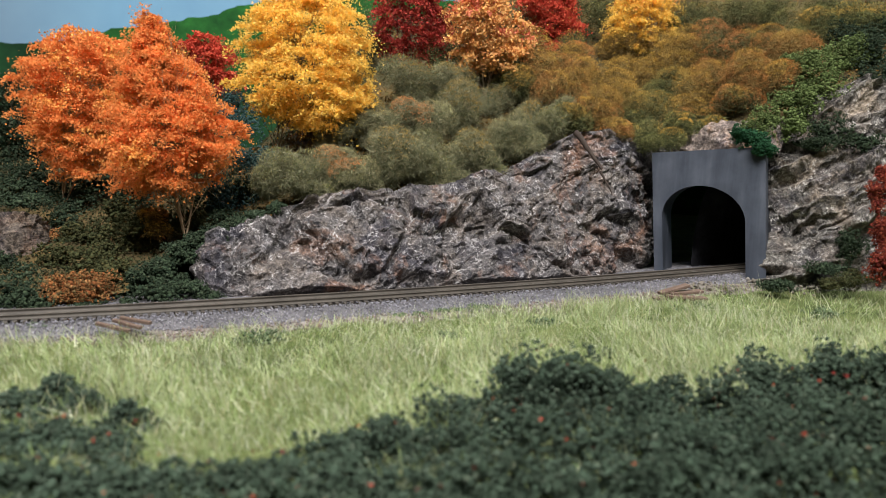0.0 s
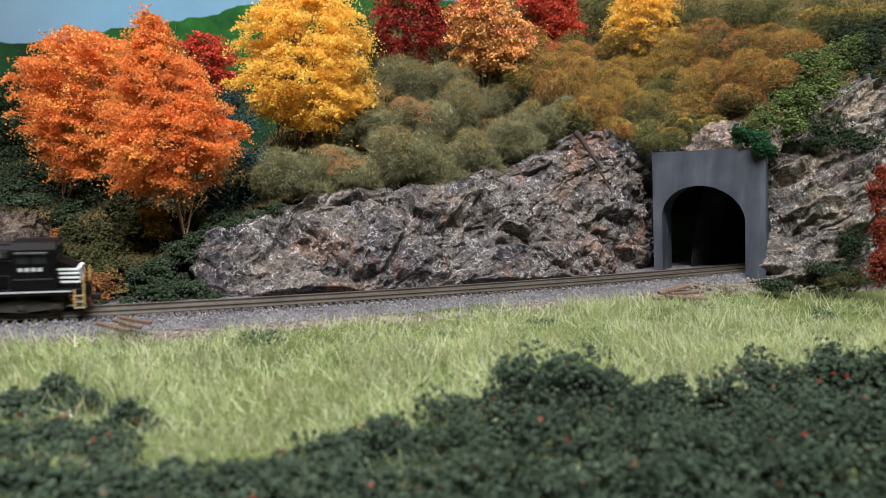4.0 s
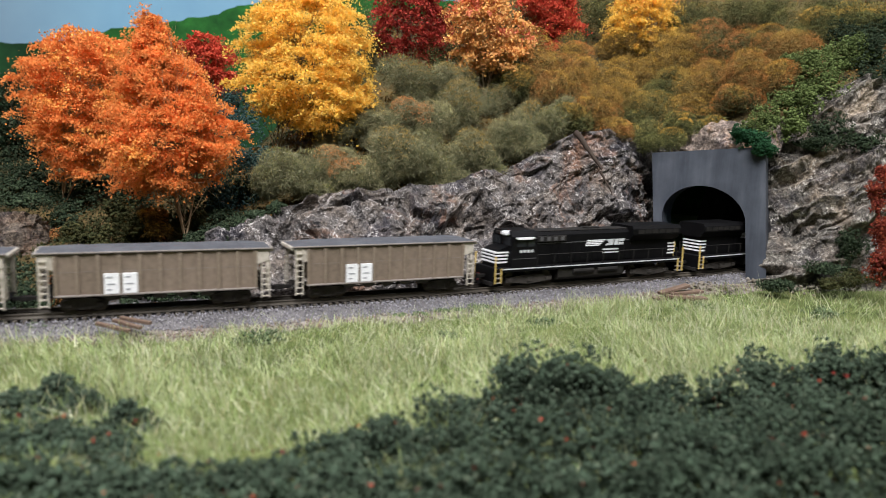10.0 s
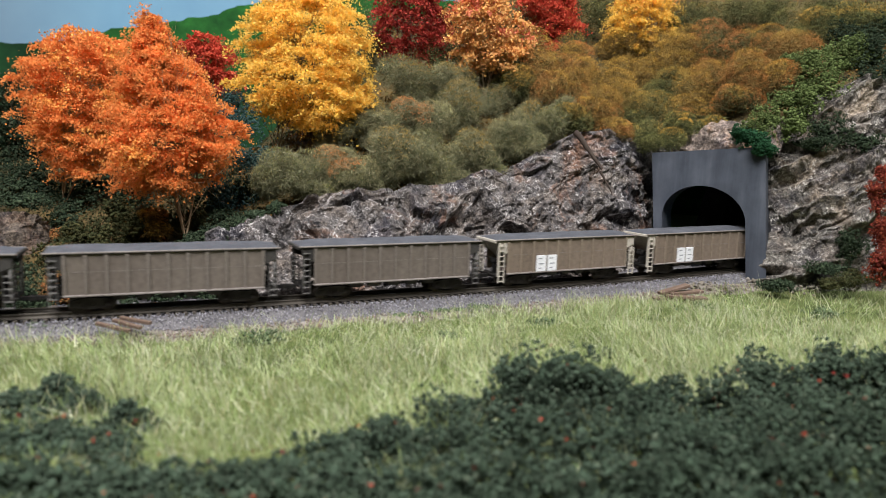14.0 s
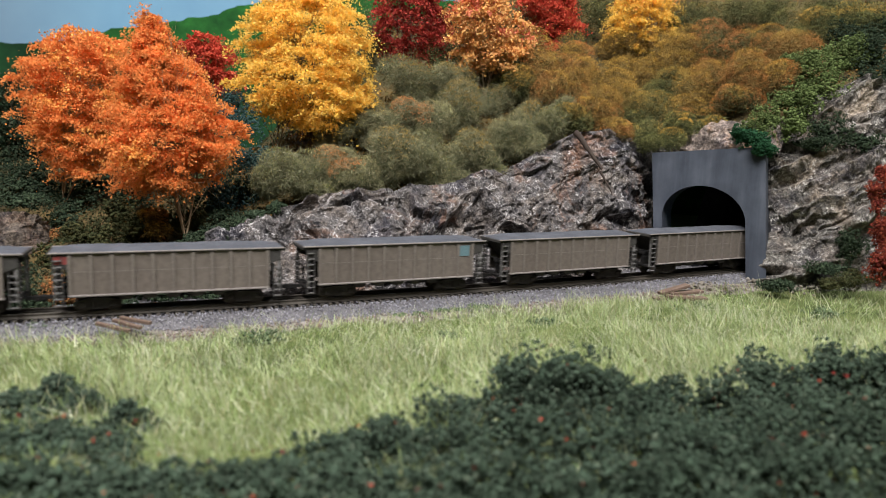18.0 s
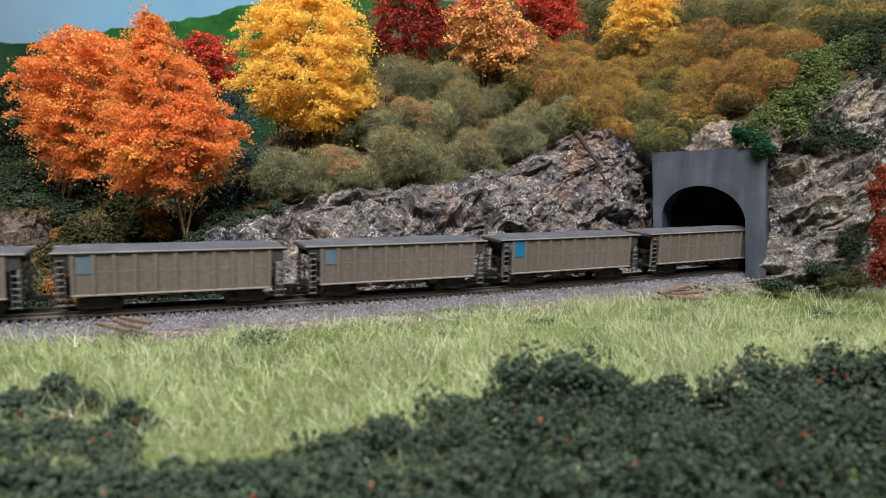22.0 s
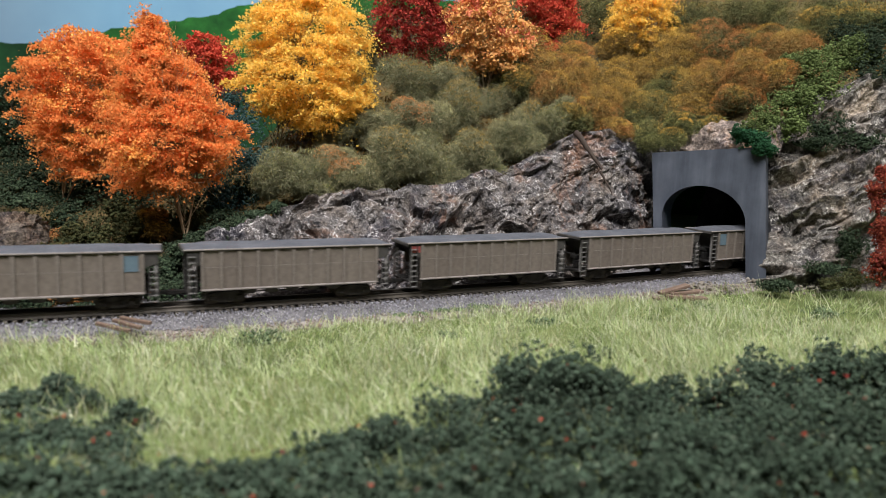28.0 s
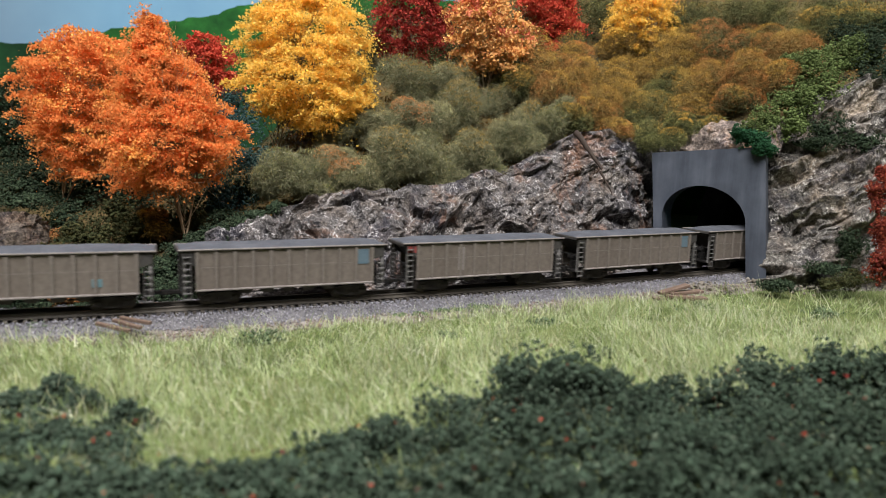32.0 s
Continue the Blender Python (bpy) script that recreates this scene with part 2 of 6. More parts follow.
def rock_material(name, pale, mid, dark, rust, rust_amount=0.6, size=0.02, tan=(0.165, 0.138, 0.115)):
    """Painted plaster rock: grey, tan and slate washes, pale dry-brushed worn edges, thin pale veins, rust blots."""
    m, t, b = material(name, 0.75)
    c = ramp(t, noise_node(t, size * 0.45, 9, 0.7, 0.9), [(0.36, dark), (0.46, mid), (0.58, mid), (0.72, tuple(0.5 * (a + b_) for a, b_ in zip(mid, pale)))])
    c = mixed(t, ramp(t, noise_node(t, size * 0.8, 5, 0.65, 0.6), [(0.47, (0, 0, 0)), (0.6, (0.65, 0.65, 0.65))]), c, tan)
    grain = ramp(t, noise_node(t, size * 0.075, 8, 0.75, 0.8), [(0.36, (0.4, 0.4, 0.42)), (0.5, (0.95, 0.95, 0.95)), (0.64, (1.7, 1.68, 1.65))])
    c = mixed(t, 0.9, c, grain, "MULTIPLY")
    slate = ramp(t, noise_node(t, size * 1.3, 4, 0.6, 0.8), [(0.36, (0.55, 0.56, 0.66)), (0.48, (1, 1, 1)), (0.7, (1.2, 1.17, 1.12))])
    c = mixed(t, 1.0, c, slate, "MULTIPLY")
    blot = ramp(t, noise_node(t, size * 1.8, 5, 0.7, 0.8), [(0.55, (0, 0, 0)), (0.67, (rust_amount,) * 3)])
    c = mixed(t, blot, c, mixed(t, 1.0, rust, grain, "MULTIPLY"), "MIX")
    # crumpled surface: three sizes of sharp folds, dry-brushed pale, with shade painted in between
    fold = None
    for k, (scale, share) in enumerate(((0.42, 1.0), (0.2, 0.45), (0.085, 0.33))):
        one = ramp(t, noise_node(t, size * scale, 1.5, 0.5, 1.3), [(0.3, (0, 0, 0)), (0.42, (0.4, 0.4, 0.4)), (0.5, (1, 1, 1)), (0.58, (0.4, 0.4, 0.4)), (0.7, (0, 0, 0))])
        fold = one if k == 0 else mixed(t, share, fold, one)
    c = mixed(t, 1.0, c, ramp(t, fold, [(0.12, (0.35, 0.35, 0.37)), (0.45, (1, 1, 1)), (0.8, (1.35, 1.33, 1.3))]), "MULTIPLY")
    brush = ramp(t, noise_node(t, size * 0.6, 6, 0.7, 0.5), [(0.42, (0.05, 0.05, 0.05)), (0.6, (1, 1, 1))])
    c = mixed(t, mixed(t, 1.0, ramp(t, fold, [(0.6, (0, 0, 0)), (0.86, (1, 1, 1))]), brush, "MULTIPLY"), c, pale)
    t.links.new(c, b.inputs["Base Color"])
    relief(t, b, mixed(t, 0.3, fold, noise_node(t, size * 0.11, 9, 0.74, 1.0)), 0.0022, 0.9)
    return m


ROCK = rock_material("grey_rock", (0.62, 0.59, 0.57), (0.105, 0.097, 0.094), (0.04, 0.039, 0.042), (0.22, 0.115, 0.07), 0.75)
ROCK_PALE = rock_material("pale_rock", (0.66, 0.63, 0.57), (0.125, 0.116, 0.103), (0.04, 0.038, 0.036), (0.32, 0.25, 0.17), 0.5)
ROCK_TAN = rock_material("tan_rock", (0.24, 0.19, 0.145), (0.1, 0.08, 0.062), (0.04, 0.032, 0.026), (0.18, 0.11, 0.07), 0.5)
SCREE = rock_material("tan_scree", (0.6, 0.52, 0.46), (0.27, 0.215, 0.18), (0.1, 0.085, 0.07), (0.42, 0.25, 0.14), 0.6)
CONCRETE, t, b = material("grey_concrete_paint", 0.55)
c = ramp(t, noise_node(t, 0.012, 5, 0.6, 0.3, stretch=(1, 1, 0.12)), [(0.3, (0.038, 0.044, 0.056)), (0.5, (0.058, 0.066, 0.081)), (0.72, (0.088, 0.097, 0.115))])
c = mixed(t, 1.0, c, ramp(t, noise_node(t, 0.02, 4, 0.6), [(0.3, (0.75, 0.76, 0.78)), (0.7, (1.2, 1.2, 1.2))]), "MULTIPLY")
t.links.new(c, b.inputs["Base Color"])
relief(t, b, noise_node(t, 0.002, 4), 0.00012)
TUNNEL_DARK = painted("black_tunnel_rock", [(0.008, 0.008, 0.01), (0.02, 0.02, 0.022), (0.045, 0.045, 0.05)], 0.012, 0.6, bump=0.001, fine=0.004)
EARTH = painted("brown_earth", [(0.09, 0.065, 0.045), (0.16, 0.12, 0.085), (0.22, 0.18, 0.13)], 0.02, 0.95, bump=0.0008, fine=0.0015)
HILL_EARTH = painted("leaf_litter_earth", [(0.04, 0.033, 0.015), (0.09, 0.065, 0.026), (0.15, 0.1, 0.035)], 0.025, 0.95, bump=0.001, fine=0.0016)
GRASS_EARTH = painted("green_brown_turf", [(0.05, 0.065, 0.02), (0.09, 0.115, 0.035), (0.14, 0.15, 0.06)], 0.02, 0.95, bump=0.001, fine=0.0015)
BALLAST = speckled("grey_ballast", [(0.0952, 0.093, 0.106), (0.235, 0.23, 0.254), (0.157, 0.151, 0.171), (0.403, 0.392, 0.413), (0.123, 0.118, 0.13), (0.202, 0.19, 0.195)], 0.85, 0.02, (0.8, 1.15))
BALLAST_BED = painted("ballast_bed", [(0.09, 0.086, 0.088), (0.15, 0.143, 0.143)], 0.01, 0.95, bump=0.0006, fine=0.0012)
RAIL = painted("weathered_brown_rail", [(0.06, 0.052, 0.042), (0.1, 0.087, 0.07)], 0.02, 0.55, 0.1, fine=0.003)
RAIL_HEAD = painted("worn_rail_head", [(0.12, 0.105, 0.085), (0.17, 0.15, 0.12)], 0.03, 0.35, 0.6, fine=0.004)
TIE = painted("dark_brown_tie", [(0.05, 0.043, 0.036), (0.1, 0.088, 0.07)], 0.006, 0.9, fine=0.0008)
BARK = painted("grey_brown_bark", [(0.13, 0.095, 0.065), (0.24, 0.18, 0.12)], 0.006, 0.9, fine=0.0008)
PALE_BARK = painted("pale_tan_bark", [(0.28, 0.2, 0.12), (0.42, 0.31, 0.2)], 0.006, 0.9, fine=0.0008)
ORANGE = speckled("orange_leaves", [(0.8, 0.27, 0.075), (0.88, 0.35, 0.1), (0.84, 0.31, 0.085), (0.92, 0.4, 0.13), (0.76, 0.24, 0.06)], 0.8, 0.007, (0.78, 1.14), 0.5)
YELLOW = speckled("golden_leaves", [(0.95, 0.58, 0.1), (0.95, 0.66, 0.14), (0.95, 0.62, 0.115), (0.95, 0.72, 0.22)], 0.8, 0.007, (0.78, 1.14), 0.5)
RED = speckled("crimson_leaves", [(0.2, 0.02, 0.02), (0.4, 0.045, 0.03), (0.28, 0.03, 0.025), (0.5, 0.09, 0.05)], 0.8, 0.03, (0.75, 1.15), 0.2)
SCARLET = speckled("scarlet_leaves", [(0.4, 0.04, 0.025), (0.58, 0.08, 0.045), (0.48, 0.055, 0.03), (0.66, 0.15, 0.07)], 0.8, 0.03, (0.8, 1.12), 0.25)
AMBER_LEAF = speckled("amber_leaves", [(0.86, 0.38, 0.08), (0.92, 0.48, 0.13), (0.84, 0.34, 0.07)], 0.8, 0.03, (0.85, 1.1), 0.3)
SCARLET_PALE = speckled("pinkish_red_leaves", [(0.62, 0.16, 0.09), (0.7, 0.24, 0.13), (0.56, 0.11, 0.06)], 0.8, 0.03, (0.8, 1.12), 0.25)
RUST_LEAF = speckled("rust_orange_leaves", [(0.68, 0.33, 0.09), (0.78, 0.45, 0.15), (0.66, 0.26, 0.09), (0.82, 0.52, 0.2)], 0.8, 0.03, (0.75, 1.15), 0.2)
DARK_GREEN = speckled("dark_green_foam", [(0.0133, 0.0232, 0.0124), (0.0282, 0.0431, 0.0232), (0.0457, 0.0664, 0.0348), (0.0207, 0.0348, 0.0199), (0.0622, 0.0787, 0.0457)], 0.95, 0.02, (0.7, 1.25))
HEDGE_GREEN = speckled("grey_green_foam", [(0.0293, 0.0456, 0.0292), (0.0455, 0.0692, 0.0439), (0.0601, 0.086, 0.0565), (0.0407, 0.0607, 0.0408), (0.0812, 0.101, 0.0681)], 0.95, 0.009, (0.55, 1.4))
RUSTY_FOAM = speckled("rust_and_olive_foam", [(0.24, 0.075, 0.025), (0.06, 0.055, 0.022), (0.34, 0.125, 0.04), (0.1, 0.085, 0.032), (0.3, 0.1, 0.035), (0.075, 0.07, 0.028), (0.42, 0.2, 0.075), (0.14, 0.1, 0.04)], 0.95, 0.012, (0.7, 1.2))
MOSS_GREEN = speckled("olive_green_foam", [(0.051, 0.0743, 0.0211), (0.0952, 0.131, 0.0405), (0.143, 0.183, 0.0648)], 0.95, 0.02, (0.75, 1.2))
OLIVE_FOAM = speckled("olive_ochre_foam", [(0.032, 0.038, 0.015), (0.065, 0.067, 0.026), (0.045, 0.056, 0.024), (0.085, 0.075, 0.028), (0.045, 0.052, 0.02)], 0.95, 0.012, (0.6, 1.3))
DEEP_GREEN = speckled("bottle_green_foam", [(0.009, 0.036, 0.015), (0.018, 0.064, 0.0263), (0.027, 0.08, 0.0375)], 0.95, 0.02, (0.75, 1.2))
TEAL_FIBRE = speckled("blue_green_needles", [(0.024, 0.054, 0.054), (0.048, 0.096, 0.09), (0.036, 0.072, 0.066)], 0.9, 0.015, (0.7, 1.25))
SAGE_FIBRE = speckled("sage_grey_fibre", [(0.104, 0.11, 0.057), (0.161, 0.163, 0.0895), (0.255, 0.246, 0.143), (0.138, 0.141, 0.0733), (0.321, 0.299, 0.179)], 0.9, 0.006, (0.6, 1.4), 0.25)
OLIVE_FIBRE = speckled("olive_brown_fibre", [(0.105, 0.078, 0.028), (0.175, 0.122, 0.041), (0.24, 0.165, 0.055)], 0.9, 0.006, (0.6, 1.4))
FLECK_GOLD = speckled("gold_flecks", [(0.448, 0.261, 0.0467), (0.66, 0.408, 0.0792), (0.554, 0.305, 0.0561), (0.316, 0.192, 0.0467)], 0.9, 0.006, (0.65, 1.35))
GREEN_FIBRE = speckled("dull_green_fibre", [(0.0396, 0.0451, 0.0184), (0.0743, 0.08, 0.0322), (0.118, 0.122, 0.0499)], 0.9, 0.006, (0.6, 1.4))
FLECK_OLIVE = speckled("olive_flecks", [(0.152, 0.158, 0.0518), (0.262, 0.255, 0.084), (0.386, 0.345, 0.116)], 0.9, 0.006, (0.65, 1.35))
FLECK_BRIGHT = speckled("bright_orange_flecks", [(0.713, 0.23, 0.069), (0.897, 0.345, 0.115), (0.805, 0.287, 0.092)], 0.9)
FLECK_ORANGE = speckled("orange_flecks", [(0.461, 0.164, 0.041), (0.601, 0.255, 0.0739), (0.42, 0.15, 0.0369)], 0.9, 0.006, (0.65, 1.35))
FLECK_SAGE = speckled("sage_flecks", [(0.239, 0.239, 0.0998), (0.351, 0.332, 0.153), (0.506, 0.451, 0.211), (0.197, 0.2, 0.0938)], 0.9, 0.006, (0.65, 1.35))
TUFT_GREEN = speckled("dull_green_tuft", [(0.07, 0.1, 0.05), (0.11, 0.15, 0.075), (0.16, 0.2, 0.11)], 0.95, 0.02, (0.8, 1.2))
RED_TURF = speckled("maroon_leaves", [(0.1, 0.015, 0.012), (0.19, 0.035, 0.022), (0.26, 0.07, 0.03)], 0.9)
GRASS = speckled("light_green_grass", [(0.185, 0.263, 0.0825), (0.341, 0.426, 0.175), (0.526, 0.571, 0.339), (0.253, 0.335, 0.12), (0.643, 0.643, 0.477), (0.419, 0.39, 0.202), (0.311, 0.399, 0.147)], 0.75, 0.03, (0.76, 1.2), 0.24)
STRAW = speckled("bleached_straw", [(0.45, 0.5, 0.3), (0.6, 0.62, 0.44), (0.52, 0.48, 0.3)], 0.7, 0.03, (0.85, 1.1), 0.2)
UNDERGROWTH = speckled("dark_undergrowth", [(0.0153, 0.0229, 0.0107), (0.0344, 0.0459, 0.0191), (0.0612, 0.0421, 0.0191), (0.0229, 0.0344, 0.0153)], 0.95, 0.02, (0.7, 1.2))
LITTER = speckled("golden_litter", [(0.112, 0.08, 0.024), (0.208, 0.144, 0.04), (0.24, 0.12, 0.032), (0.096, 0.088, 0.032), (0.16, 0.128, 0.048)], 0.95, 0.02, (0.7, 1.2))
BROWN_WOOD = painted("reddish_brown_timber", [(0.1, 0.066, 0.048), (0.17, 0.118, 0.088)], 0.006, 0.85, fine=0.0007)
LOG_AND_GROOVE = painted("dark_brown_log_and_groove", [(0.0325, 0.0228, 0.0175), (0.065, 0.0488, 0.039)], 0.006, 0.9, fine=0.0008)
PEBBLE = speckled("verge_pebbles", [(0.15, 0.12, 0.095), (0.26, 0.23, 0.2), (0.19, 0.11, 0.075), (0.34, 0.32, 0.3), (0.12, 0.105, 0.09)], 0.9, 0.02, (0.8, 1.15))
STONE = speckled("tan_rubble", [(0.118, 0.103, 0.081), (0.206, 0.184, 0.152), (0.162, 0.14, 0.108), (0.248, 0.226, 0.194)], 0.9, 0.02, (0.8, 1.15))
WALL_PAINT = painted("room_wall_paint", [(0.62, 0.6, 0.56), (0.68, 0.66, 0.62)], 0.6, 0.9)
FLOOR_PAINT = painted("room_floor", [(0.2, 0.19, 0.18), (0.26, 0.25, 0.23)], 0.4, 0.8)
# rolling stock
BLACK = painted("black_paint", [(0.003, 0.003, 0.0035), (0.006, 0.006, 0.0065)], 0.02, 0.5, fine=0.003)
BLACK.node_tree.nodes["Principled BSDF"].inputs["Specular IOR Level"].default_value = 0.08
BLACK_GRIME = painted("grimy_black_plastic", [(0.0084, 0.0084, 0.0084), (0.021, 0.0189, 0.0168)], 0.006, 0.7, fine=0.001)
WHITE = painted("white_marking", [(0.7, 0.71, 0.72), (0.8, 0.81, 0.82)], 0.004, 0.5)
YELLOW_PAINT = painted("yellow_step_paint", [(0.5, 0.36, 0.1), (0.62, 0.46, 0.16)], 0.004, 0.55)
TAN = painted("dusty_tan_paint", [(0.119, 0.0986, 0.0811), (0.143, 0.121, 0.1)], 0.02, 0.7, fine=0.002, stretch=(1, 1, 0.4))
TAN_EDGE = painted("pale_tan_edge", [(0.171, 0.151, 0.135), (0.225, 0.2, 0.182)], 0.01, 0.7)
LIGHT_TAN = painted("light_tan_paint", [(0.42, 0.38, 0.32), (0.52, 0.48, 0.41)], 0.01, 0.7)
BROWN_TAN = painted("brown_tan_paint", [(0.155, 0.121, 0.091), (0.194, 0.152, 0.117)], 0.02, 0.65, fine=0.002, stretch=(1, 1, 0.4))
LOAD = painted("blue_grey_coal_load", [(0.0555, 0.0592, 0.0681), (0.0851, 0.0888, 0.0999)], 0.01, 0.75, bump=0.0002, fine=0.001)
BLUE = painted("sky_blue_patch", [(0.012, 0.12, 0.247), (0.018, 0.152, 0.3)], 0.004, 0.6)
SLATE_BLUE = painted("faded_blue_patch", [(0.085, 0.125, 0.15), (0.108, 0.155, 0.183)], 0.004, 0.6)
TEAL = painted("faded_teal_patch", [(0.1, 0.17, 0.19), (0.13, 0.21, 0.22)], 0.004, 0.6)
RED_PAINT = painted("dull_red_paint", [(0.22, 0.05, 0.045), (0.3, 0.08, 0.07)], 0.004, 0.6)
INK = painted("dark_lettering", [(0.22, 0.23, 0.25), (0.3, 0.31, 0.33)], 0.004, 0.6)
WINDOW_DARK = painted("dark_cab_glass", [(0.012, 0.014, 0.016), (0.02, 0.022, 0.025)], 0.01, 0.12)
TRUCK_GRIME = painted("dusty_truck_black", [(0.0296, 0.0267, 0.0237), (0.064, 0.0572, 0.0494)], 0.004, 0.8, fine=0.0008)
HEADLIGHT = painted("silver_headlight", [(0.75, 0.77, 0.8), (0.85, 0.87, 0.9)], 0.004, 0.25, 0.2)

# ---- the room and the painted backdrop ----
def slab(name, x0, x1, y0, y1, z0, z1, mat, label, category):
    return structure(name, Shape().box(x0, x1, y0, y1, z0, z1).mesh(name, mat), label, category)


slab("floor", -3.6, 3.6, -2.6, 1.5, -1.15, -1.1, FLOOR_PAINT, "plain grey floor of the layout room", "floor")
slab("ceiling", -3.6, 3.6, -2.6, 1.5, 1.4, 1.45, WALL_PAINT, "plain off-white ceiling of the layout room", "ceiling")
slab("wall_back", -3.6, 3.6, 1.45, 1.5, -1.1, 1.4, WALL_PAINT, "plain off-white wall behind the backdrop", "wall")
slab("wall_front", -3.6, 3.6, -2.6, -2.55, -1.1, 1.4, WALL_PAINT, "plain off-white wall of the layout room", "wall")
slab("wall_west", -3.6, -3.55, -2.55, 1.45, -1.1, 1.4, WALL_PAINT, "plain off-white wall of the layout room", "wall")
slab("wall_east", 3.55, 3.6, -2.55, 1.45, -1.1, 1.4, WALL_PAINT, "plain off-white wall of the layout room", "wall")
slab("layout_fascia", -3.5, 3.5, 0.015, 0.03, -0.25, -0.012, BROWN_WOOD, "plain brown board along the front of the layout", "fascia")

sky_mat, t, b = material("painted_sky", 0.9)
co = t.nodes.new("ShaderNodeTexCoord")
sep = t.nodes.new("ShaderNodeSeparateXYZ")
t.links.new(co.outputs["Object"], sep.inputs[0])
mr = t.nodes.new("ShaderNodeMapRange")
mr.inputs[1].default_value, mr.inputs[2].default_value = -0.68, -0.42
t.links.new(sep.outputs[0], mr.inputs[0])
c = ramp(t, mr.outputs[0], [(0.0, (0.15, 0.2, 0.25)), (1.0, (0.16, 0.31, 0.43))])
c = mixed(t, 1.0, c, ramp(t, noise_node(t, 0.12, 4), [(0.3, (0.9, 0.92, 0.95)), (0.7, (1.1, 1.08, 1.05))]), "MULTIPLY")
t.links.new(c, b.inputs["Base Color"])
slab("backdrop", -3.5, 3.5, 0.95, 0.96, -0.1, 0.75, sky_mat, "backdrop board painted as pale blue sky", "backdrop")
HILL_A = painted("painted_green_hill", [(0.0072, 0.0468, 0.0108), (0.0162, 0.0936, 0.018), (0.027, 0.148, 0.027)], 0.05, 0.9, stretch=(1, 1, 1.6), fine=0.006)
HILL_B = painted("painted_dark_hill", [(0.006, 0.028, 0.01), (0.012, 0.055, 0.018)], 0.05, 0.9, stretch=(1, 1, 1.6), fine=0.006)


def painted_hill(outline, y, mat, label, seed):
    """A hill painted on the backdrop: a paint layer with a brushed upper edge."""
    xs = np.linspace(outline[0][0], outline[-1][0], 240)
    zs = np.interp(xs, [p[0] for p in outline], [p[1] for p in outline])
    p = np.stack([xs, xs * 0, xs * 0], 1)
    zs = zs + 0.004 * (vnoise(p, 0.012, seed) - 0.5) + 0.003 * (vnoise(p, 0.004, seed + 1) - 0.5)
    n = len(xs)
    v = np.concatenate([np.stack([xs, xs * 0 + y, xs * 0 - 0.05], 1), np.stack([xs, xs * 0 + y, zs], 1)])
    i = np.arange(n - 1)
    structure("backdrop", raw_mesh("backdrop", v, [np.stack([i, i + 1, n + i + 1, n + i], 1)], [mat]), label, "backdrop")


painted_hill([(-1.6, 0.16), (-0.62, 0.176), (-0.50, 0.178), (-0.36, 0.16), (-0.2, 0.12), (0.2, 0.08)], 0.942, HILL_B, "dark green wooded hill painted on the backdrop", 3)
painted_hill([(-0.62, 0.12), (-0.50, 0.178), (-0.42, 0.199), (-0.352, 0.207), (-0.30, 0.219), (-0.24, 0.236), (-0.1, 0.25), (0.2, 0.24), (0.9, 0.2)], 0.946, HILL_A, "bright green hill painted on the backdrop", 5)


# ---- ground ----
# foot and crest of the rock face along the cut: (s, offset[, height])
foot = []
for s, o in ((-0.118, -0.040), (-0.10, -0.034), (-0.07, -0.032), (-0.035, -0.031), (0.0, -0.030), (0.035, -0.029), (0.07, -0.028), (0.105, -0.028), (0.14, -0.030), (0.166, -0.042), (0.185, -0.056)):
    x, y = line(s, o)
    foot.append((float(x), float(y), -0.0075))
crest = []
for s, o, z in ((-0.112, -0.064, -0.004), (-0.101, -0.062, 0.0215), (-0.065, -0.062, 0.032), (-0.033, -0.062, 0.039), (0.0, -0.062, 0.042), (0.03, -0.062, 0.0455), (0.07, -0.062, 0.055), (0.12, -0.062, 0.078), (0.143, -0.062, 0.080), (0.174, -0.064, 0.076), (0.205, -0.056, 0.074)):
    x, y = line(s, o)
    crest.append((float(x), float(y), z))
FRONT_X = np.array([-0.9, -0.35, -0.22, -0.155] + [p[0] for p in crest[1:]] + [0.20, 0.30, 0.9])
FRONT_Y = np.array([0.25, 0.265, 0.318, 0.350] + [p[1] + 0.003 for p in crest[1:]] + [0.468, 0.47, 0.46])
TOP_Z = np.array([-0.0075, -0.0075, -0.0075, -0.007] + [p[2] - 0.006 for p in crest[1:]] + [0.084, 0.118, 0.14])
# front of the hill ends


def hill_height(x, y):
    """The hillside behind the cut: crest of the rocks, then a slope up to the back."""
    x, y = np.asarray(x, float), np.asarray(y, float)
    back = y - np.interp(x, FRONT_X, FRONT_Y)
    top = np.interp(x, FRONT_X, TOP_Z)
    steep = np.interp(x, [-0.4, -0.2, -0.12, -0.05, 0.0, 0.2, 0.4], [0.12, 0.19, 0.36, 0.5, 0.56, 0.66, 0.7])
    rise = steep * np.minimum(np.maximum(back, 0), 0.26) + 0.05 * np.maximum(back - 0.26, 0)
    p = np.stack([x.ravel(), y.ravel(), 0 * x.ravel()], 1)
    bumps = (0.012 * (vnoise(p, 0.06, 40) - 0.5) + 0.005 * (vnoise(p, 0.02, 41) - 0.5)).reshape(x.shape)
    return top + rise + bumps * smooth(0, 0.03, back)


